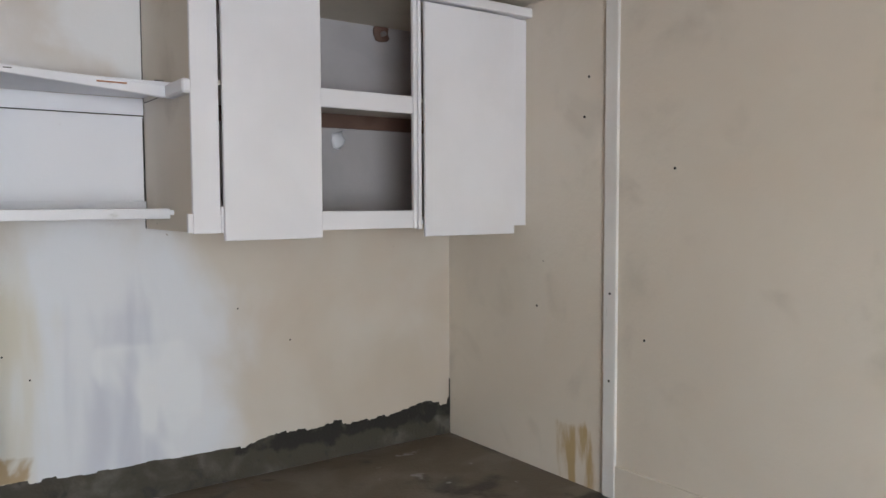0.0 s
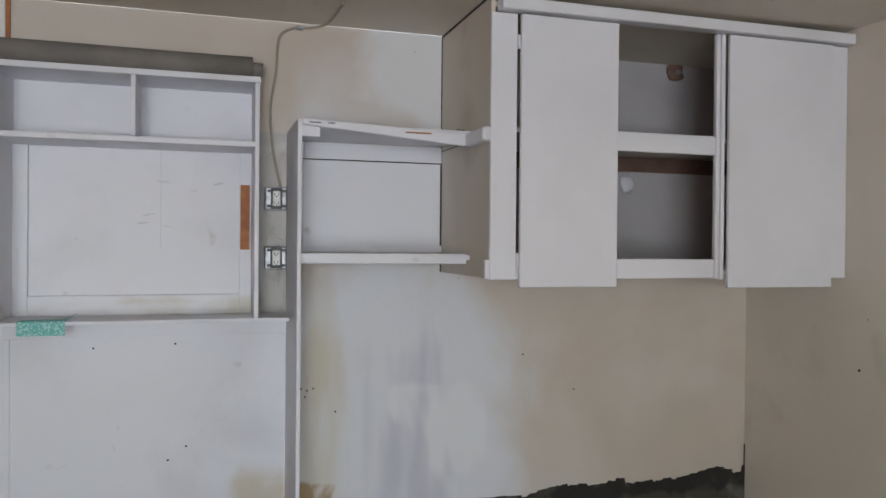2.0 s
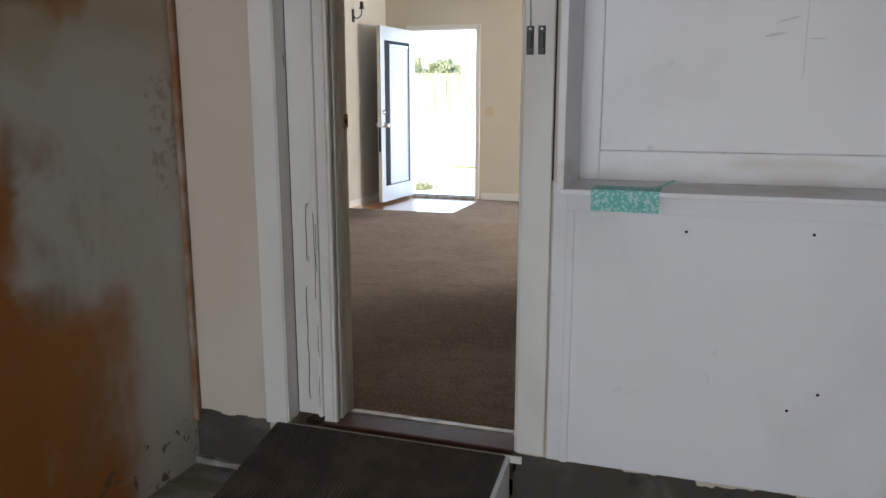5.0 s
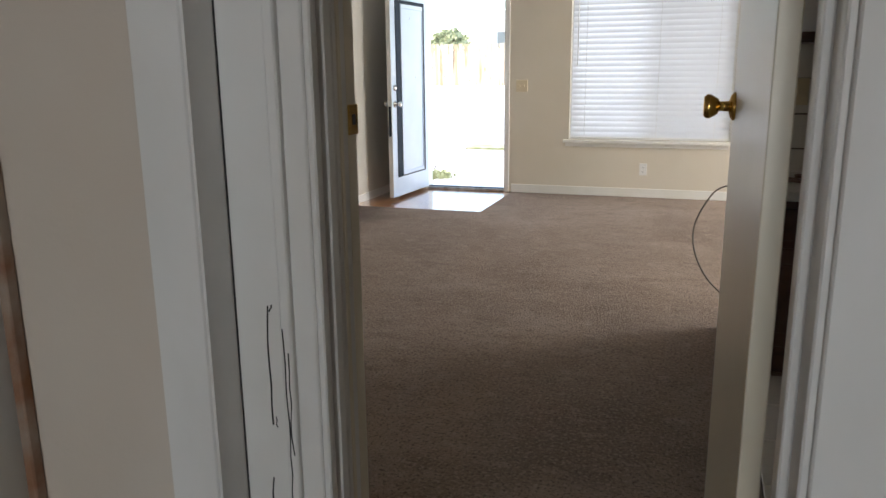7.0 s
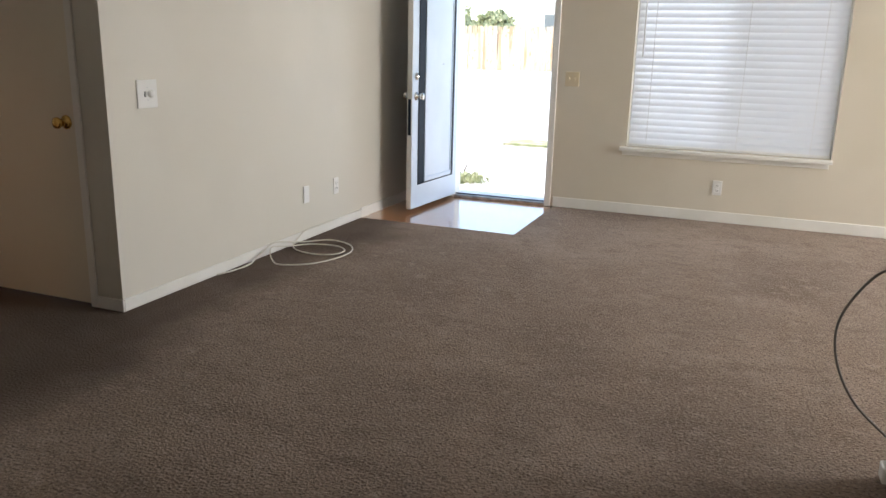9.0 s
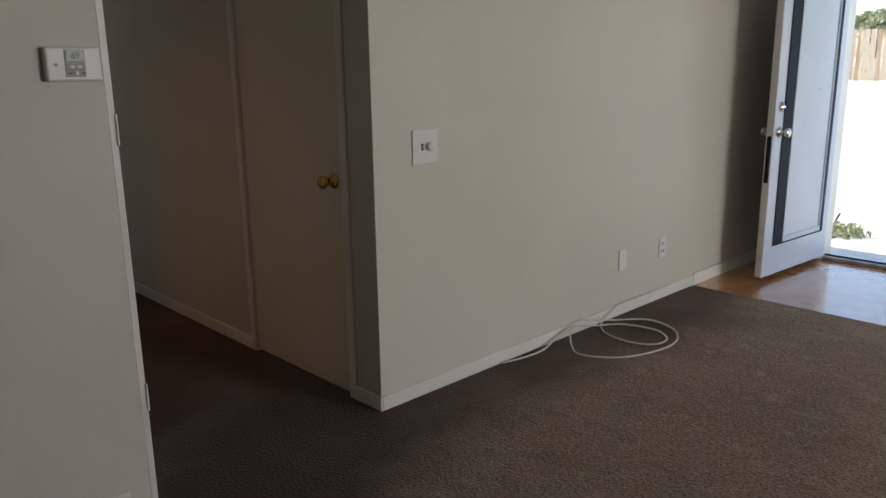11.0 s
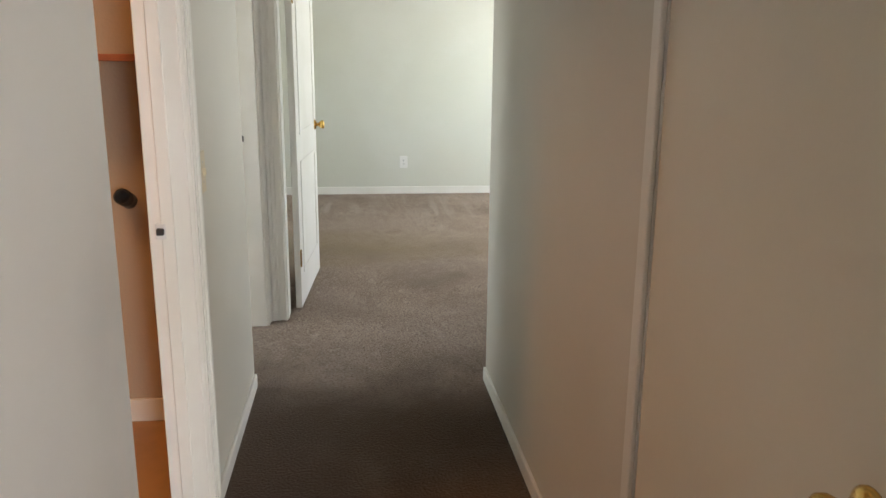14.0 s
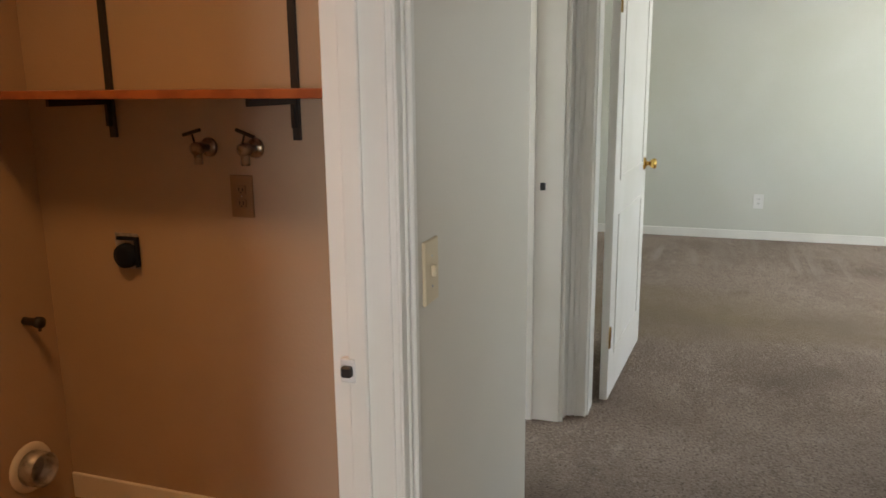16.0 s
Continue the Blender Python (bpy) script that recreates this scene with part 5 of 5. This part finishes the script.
part("window_frame", boxes((3.82, 3.85, 8.0, 8.05, 0.6, 2.1), (3.82, 3.85, 10.05, 10.1, 0.6, 2.1), (3.82, 3.85, 8.05, 10.05, 0.6, 0.65), (3.82, 3.85, 8.05, 10.05, 2.05, 2.1)), M_BASE, added_win)
part("sill", boxes((3.66, 3.72, 7.95, 10.15, 0.57, 0.598), bevel=0.003), M_BASE, added_win)

# loose cable on the carpet
loop = [(XW + 0.018, 8.62, 0.068), (XW + 0.018, 8.40, 0.068), (XW + 0.02, 8.24, 0.07), (XW + 0.028, 8.15, 0.045), (XW + 0.04, 8.06, 0.01), (XW + 0.13, 7.97, 0.007), (XW + 0.27, 7.94, 0.007), (XW + 0.385, 7.99, 0.007), (XW + 0.40, 8.10, 0.008), (XW + 0.30, 8.17, 0.012), (XW + 0.13, 8.13, 0.013), (XW + 0.045, 7.99, 0.02), (XW + 0.025, 7.86, 0.045), (XW + 0.045, 7.79, 0.04), (XW + 0.12, 7.70, 0.009), (XW + 0.22, 7.64, 0.007), (XW + 0.37, 7.74, 0.007), (XW + 0.445, 7.93, 0.007), (XW + 0.445, 8.11, 0.007), (XW + 0.35, 8.25, 0.009), (XW + 0.19, 8.28, 0.015), (XW + 0.06, 8.14, 0.018), (XW + 0.03, 7.98, 0.05), (XW + 0.02, 7.86, 0.066), (XW + 0.024, 7.72, 0.035), (XW + 0.05, 7.58, 0.008), (XW + 0.05, 7.44, 0.007), (XW + 0.02, 7.30, 0.007)]
solid("coaxial_cable", tube(loop, 0.0045), mat("cream_cable", (0.68, 0.64, 0.55), rough=0.45), "loose coiled cream cable on the carpet by the wall", "cable")
solid("kitchen_cable", tube([(-0.385, 6.40, 0.03), (-0.30, 6.315, 0.04), (-0.325, 6.318, 0.3), (-0.335, 6.318, 0.62), (-0.36, 6.30, 0.70), (-0.42, 6.32, 0.71), (-0.50, 6.40, 0.66), (-0.575, 6.45, 0.5), (-0.57, 6.45, 0.36), (-0.50, 6.46, 0.22), (-0.39, 6.455, 0.12)], 0.0042), mat("grey_brown_cable", (0.2, 0.175, 0.14), rough=0.5), "thin beige cable looping off the partition end", "cable")
solid("cable_clip", boxes((-0.405, -0.372, 6.35, 6.42, 0.01, 0.06), bevel=0.004), M_PLASTIC, "white cable clip at the partition foot", "clip")

# ceiling spot rail and wall sconce
sp = thing("ceiling_spotlight", (-2.95, 8.6, LC), "brushed metal ceiling track with three spots", "ceiling light")
part("rail", boxes((-3.13, -2.77, 8.57, 8.63, LC - 0.025, LC), bevel=0.006), M_CHROME, sp)
for dx, ry in ((-0.15, 25), (0.0, 12), (0.15, -20)):
    part("stem", boxes((-2.95 + dx - 0.006, -2.95 + dx + 0.006, 8.594, 8.606, LC - 0.07, LC - 0.025)), M_CHROME, sp)
    part("spot_head", moved(lathe([(0.0, 0.0), (0.018, 0.0), (0.024, -0.03), (0.032, -0.085), (0.028, -0.085), (0.0, -0.05)], 18), Matrix.Translation((-2.95 + dx, 8.6, LC - 0.065)) @ pose(0, 0, 0, 30, ry, 0)), M_CHROME, sp)
sc = thing("wall_sconce", (XW, 9.3, 2.15), "black wrought iron candle wall sconce", "sconce")
part("arm", tube([(XW, 9.3, 2.13), (XW + 0.05, 9.3, 2.10), (XW + 0.10, 9.3, 2.13), (XW + 0.11, 9.3, 2.2)], 0.006), M_BLACK, sc)
part("candle_cup", moved(lathe([(0.0, 0), (0.03, 0.0), (0.034, 0.01), (0.02, 0.012), (0.02, 0.075), (0.0, 0.075)], 16), Matrix.Translation((XW + 0.11, 9.3, 2.2))), M_BLACK, sc)
part("wall_plate", boxes((XW, XW + 0.008, 9.27, 9.33, 2.06, 2.2), bevel=0.003), M_BLACK, sc)

# kitchen corner
KY = 6.326
base_cab = thing("base_cabinet", (0.3, 6.0, 0), "dark wood base cabinet with panelled doors", "cabinet")
part("side_panel", boxes((-0.355, -0.335, 5.80, KY, 0.0, 0.742), bevel=0.002), M_PANELW, base_cab, "plain brown side panel")
part("body", boxes((-0.335, 0.60, 5.82, KY, 0.09, 0.742)), M_DARKWOOD, base_cab)
part("toe_kick", boxes((-0.335, 0.60, 5.87, KY, 0.0, 0.09)), M_DARKWOOD, base_cab)
for x0 in (-0.30, 0.14):
    part("drawer_front", boxes((x0, x0 + 0.42, 5.80, 5.82, 0.57, 0.70), bevel=0.006), M_DARKWOOD, base_cab)
    dr = part("door", boxes((x0, x0 + 0.42, 5.80, 5.82, 0.13, 0.54), bevel=0.006), M_DARKWOOD, base_cab)
    part("raised_panel", boxes((x0 + 0.06, x0 + 0.36, 5.793, 5.80, 0.19, 0.48), bevel=0.006), M_DARKWOOD, dr)
solid("worktop", boxes((-0.372, 0.62, 5.70, KY, 0.744, 0.782), bevel=0.006), M_COUNTER, "white laminate kitchen worktop with litter on it", "worktop")
uc = thing("upper_cabinet", (0.1, 6.2, 1.33), "dark wood upper cabinet with pale door panels", "cabinet")
part("body", boxes((-0.31, 0.6, 6.03, KY, 1.33, 2.1), bevel=0.002), M_DARKWOOD, uc)
part("door", boxes((-0.30, 0.13, 6.012, 6.03, 1.34, 2.09), bevel=0.003), M_DARKWOOD, uc)
part("door_panel", boxes((-0.275, 0.105, 6.008, 6.012, 1.37, 2.06)), M_CABDOOR, uc, "pale door panel")
for x, y, a in ((-0.25, 6.15, 10), (-0.16, 6.1, 60), (-0.2, 5.95, 140)):
    pc = thing("paper_scrap", (x, y, 0.782), "crumpled dark scrap on the white worktop", "scrap", "scraps on the worktop")
    bmx = bmesh.new()
    bmesh.ops.create_icosphere(bmx, subdivisions=2, radius=0.03)
    for v in bmx.verts:
        v.co += v.co.normalized() * 0.02 * noise.noise(v.co * 60)
        v.co.z = max(v.co.z * 0.3 + 0.008, 0.0)
        v.co.x *= 1.5
    part("crumple", moved(bmx, Matrix.Translation((x, y, 0.7825)) @ pose(0, 0, 0, 0, 0, a)), M_PANELW, pc)
structure("floor_kitchen", boxes((-0.33, 3.7, YH + 0.04, 5.80, 0, 0.004)), M_GROUT, "dark grout of the kitchen floor")
splash = structure("backsplash", boxes((-0.36, 1.6, KY - 0.0, 6.33, 0.782, 1.6)), M_GROUT, "dark grout behind white tiles")
wall_plate("outlet", pose(-0.2, KY - 0.01, 1.13), 0.115, 0.115, M_ALMOND, "almond switch and outlet plate on the tiled wall", "outlet", "switch")


# ---- outside ----
def ground_sheet():
    bm = bmesh.new()
    rows = []
    for y in (-400, -40, -4.75, 10.4, 12, 16, 22, 28, 34, 40, 60, 400):
        z = -0.2 if y <= -4.75 else -0.1 + 0.72 * max(0, min(1, (y - 12) / 20)) if y > 10 else -0.15
        if y <= -4.75:
            z = ZG - 0.01
        rows.append([bm.verts.new((x, y, z)) for x in (-400, -60, -20, 20, 60, 400)])
    for a, b in zip(rows, rows[1:]):
        if a[0].co.y >= -4.8 and b[0].co.y <= 10.5:
            continue
        for k in range(5):
            bm.faces.new((a[k], a[k + 1], b[k + 1], b[k]))
    # beside the house
    for x0, x1 in ((-400, -11.75), (3.86, 400)):
        bm.faces.new([bm.verts.new(p) for p in ((x0, -4.75, -0.19), (x1, -4.75, -0.19), (x1, 10.4, -0.12), (x0, 10.4, -0.12))])
    return bm


structure("ground", ground_sheet(), M_PAVE, "pale sun-bleached ground outside")
structure("porch_slab", boxes((-4.6, -1.6, YF + 0.16, 12.2, -0.2, -0.03), bevel=0.01), M_PAVE, "pale concrete porch slab")
structure("path_edge", boxes((-6.0, -1.6, 12.25, 12.31, -0.14, -0.055)), M_GRASS, "thin strip of dry grass along the path")
solid("door_mat", boxes((-3.25, -2.6, YF + 0.2, YF + 0.34, -0.03, -0.018), bevel=0.003), M_MAT, "narrow grey mat outside the front door", "door mat")

fence = thing("fence", (-8, 32, 0.5), "tall new cedar board fence across the yard", "fence")
fb = bmesh.new()
bmesh.ops.create_cube(fb, size=1, matrix=Matrix.LocRotScale((0, 0, 0.79), None, (0.19, 0.025, 1.58)))
for v in fb.verts:
    if v.co.z > 1 and abs(v.co.x) > 0.05:
        v.co.x *= 0.82
fme = bpy.data.meshes.new("board")
fb.to_mesh(fme)
fb.free()
fme.materials.append(M_FENCE)
for i in range(90):
    b = new("board", fme)
    b.parent = fence
    b.location = (-9.5 + i * 0.2, rng.uniform(-0.012, 0.012), 0.08 + rng.uniform(-0.02, 0.02))
    b.rotation_euler = (0, radians(rng.uniform(-0.6, 0.6)), 0)
part("rail", boxes((-17.6, 2.0, 32.02, 32.06, 1.9, 1.98)), M_FENCE, fence)

nb = thing("neighbour_house", (-9, 46, 0.6), "pale stucco neighbour house behind the fence", "house")
part("wall", boxes((-13.2, 4, 46, 54, 0.5, 3.86)), M_STUCCO, nb)
part("roof", boxes((-14.1, 4.6, 45.3, 54.6, 3.86, 3.98), (-13.6, 4, 46.5, 53.5, 3.98, 4.4)), M_STUCCO, nb, "pale flat roof")
for x in (-11.9, -7.4, -3.0):
    w = part("window", boxes((x - 0.06, x + 1.36, 45.93, 46.0, 2.3, 3.28)), M_BASE, nb)
    part("pane", boxes((x, x + 0.62, 45.91, 45.93, 2.36, 3.22), (x + 0.66, x + 1.3, 45.91, 45.93, 2.36, 3.22)), M_LCD, w)


def leaf_cloud(centre, size, count, leaf, seed):
    r = random.Random(seed)
    verts, faces = [], []
    for _ in range(count):
        d = Vector((r.gauss(0, 1), r.gauss(0, 1), r.gauss(0, 1))).normalized()
        k = r.uniform(0.35, 1) ** 0.5 * (0.75 + 0.45 * noise.noise(d * 2.2 + Vector((seed, 0, 0))))
        p = Vector(centre) + Vector((d.x * size[0], d.y * size[1], d.z * size[2])) * k
        q = Euler((r.uniform(0, 6.3), r.uniform(0, 6.3), r.uniform(0, 6.3))).to_matrix()
        s = leaf * r.uniform(0.6, 1.3)
        i = len(verts)
        verts += [p + q @ Vector(v) * s for v in ((-1, 0, 0), (0, -0.45, 0.12), (1, 0, 0), (0, 0.45, 0.12))]
        faces.append((i, i + 1, i + 2, i + 3))
    me = bpy.data.meshes.new("leaves")
    me.from_pydata(verts, [], faces)
    bm = bmesh.new()
    bm.from_mesh(me)
    bpy.data.meshes.remove(me)
    return bm


bush = thing("shrub", (-3.55, 11.6, -0.03), "low green shrub beside the front path", "shrub")
part("leaves", leaf_cloud((-3.6, 11.25, 0.0), (0.30, 0.26, 0.08), 420, 0.03, 3), M_LEAF, bush)
part("stems", tube([(-3.7, 11.5, -0.05), (-3.65, 11.42, 0.05), (-3.6, 11.35, 0.12)], 0.008), M_BARK, bush)
for x, y, s, sd in ((-14.0, 37, 1.0, 5), (-11.9, 37.5, 0.62, 8)):
    tr = thing("tree", (x, y, 0.6), "leafy light green tree behind the fence", "tree", "trees behind the fence")
    part("trunk", tube([(x, y, 0.5), (x + 0.1, y, 1.5), (x, y + 0.1, 2.4)], 0.12 * s, 8), M_BARK, tr)
    for a in (0.5, 2.4, 4.6):
        part("limb", tube([(x, y, 1.6), (x + 0.6 * s * math.cos(a), y + 0.6 * s * math.sin(a), 2.3), (x + 1.0 * s * math.cos(a), y + s * math.sin(a), 2.7)], 0.05 * s, 6), M_BARK, tr)
    part("crown", leaf_cloud((x, y, 2.5), (1.6 * s, 1.4 * s, 0.95 * s), 2600, 0.11, sd), M_LEAF, tr)
def parked_car(x, y, z):
    """A pale saloon parked across the yard, its nose towards -x."""
    car = thing("parked_car", (x + 2.1, y + 0.85, z), "white saloon car with dark tyres parked before the fence", "car")
    prof = [(0.0, 0.42), (0.03, 0.62), (0.25, 0.74), (1.05, 0.86), (1.75, 1.34), (2.9, 1.38), (3.55, 0.98), (4.15, 0.92), (4.22, 0.5), (4.1, 0.25), (0.12, 0.25)]
    bm = bmesh.new()
    sides = [[bm.verts.new((x + px, y + w, z + pz)) for px, pz in prof] for w in (0.0, 1.7)]
    bm.faces.new(sides[0][::-1])
    bm.faces.new(sides[1])
    for k in range(len(prof)):
        j = (k + 1) % len(prof)
        bm.faces.new((sides[0][k], sides[0][j], sides[1][j], sides[1][k]))
    bmesh.ops.recalc_face_normals(bm, faces=bm.faces[:])
    bmesh.ops.bevel(bm, geom=bm.edges[:], offset=0.05, segments=2, affect="EDGES", profile=0.5)
    part("body", bm, M_STUCCO, car)
    part("headlight", boxes((x + 0.04, x + 0.3, y - 0.012, y + 0.02, z + 0.58, z + 0.70), bevel=0.006), M_LCD, car, "dark glassy headlight")
    part("side_window", boxes((x + 1.5, x + 3.1, y - 0.006, y + 0.03, z + 0.93, z + 1.26), bevel=0.004), M_LCD, car)
    for wx in (0.45, 3.45):
        for wy in (-0.02, 1.54):
            at = Matrix.Translation((x + wx, y + wy + 0.18, z + 0.32)) @ pose(0, 0, 0, 90, 0, 0)
            wheel = part("wheel", moved(lathe([(0.02, 0), (0.3, 0), (0.32, 0.03), (0.32, 0.16), (0.3, 0.19), (0.22, 0.195), (0.2, 0.17), (0.02, 0.17)], 24), at), M_BLACK, car, "black tyre")
            part("rim", moved(lathe([(0.01, 0.17), (0.06, 0.19), (0.07, 0.175), (0.15, 0.178), (0.19, 0.196), (0.2, 0.18)], 20), at), M_STEEL, wheel, "grey metal rim")


parked_car(-5.85, 24.0, 0.31)
structure("lawn_strip", boxes((-4.15, -1.2, 14.35, 14.95, -0.05, 0.022)), M_GRASS, "patch of dry lawn")

# ---- tiles ----


def tile_mesh(w, h, d):
    bm = boxes((-w / 2, w / 2, -d, 0, -h / 2, h / 2), bevel=0.0025)
    me = bpy.data.meshes.new("tile")
    bm.to_mesh(me)
    bm.free()
    me.materials.append(M_TILE)
    return me


wall_tile = tile_mesh(0.146, 0.146, 0.007)
for i in range(6):
    for j in range(5):
        t = new("tile", wall_tile)
        t.parent = splash
        t.location = (-0.283 + i * 0.152, KY, 0.806 + 0.0 + j * 0.152 + 0.0)
floor_tile = tile_mesh(0.296, 0.296, 0.008)
kf = bpy.data.objects["floor_kitchen"]
for i in range(4):
    for j in range(6):
        t = new("tile", floor_tile)
        t.parent = kf
        t.rotation_euler = (radians(-90), 0, 0)
        t.location = (-0.178 + i * 0.304, 5.645 - j * 0.304, 0.004)
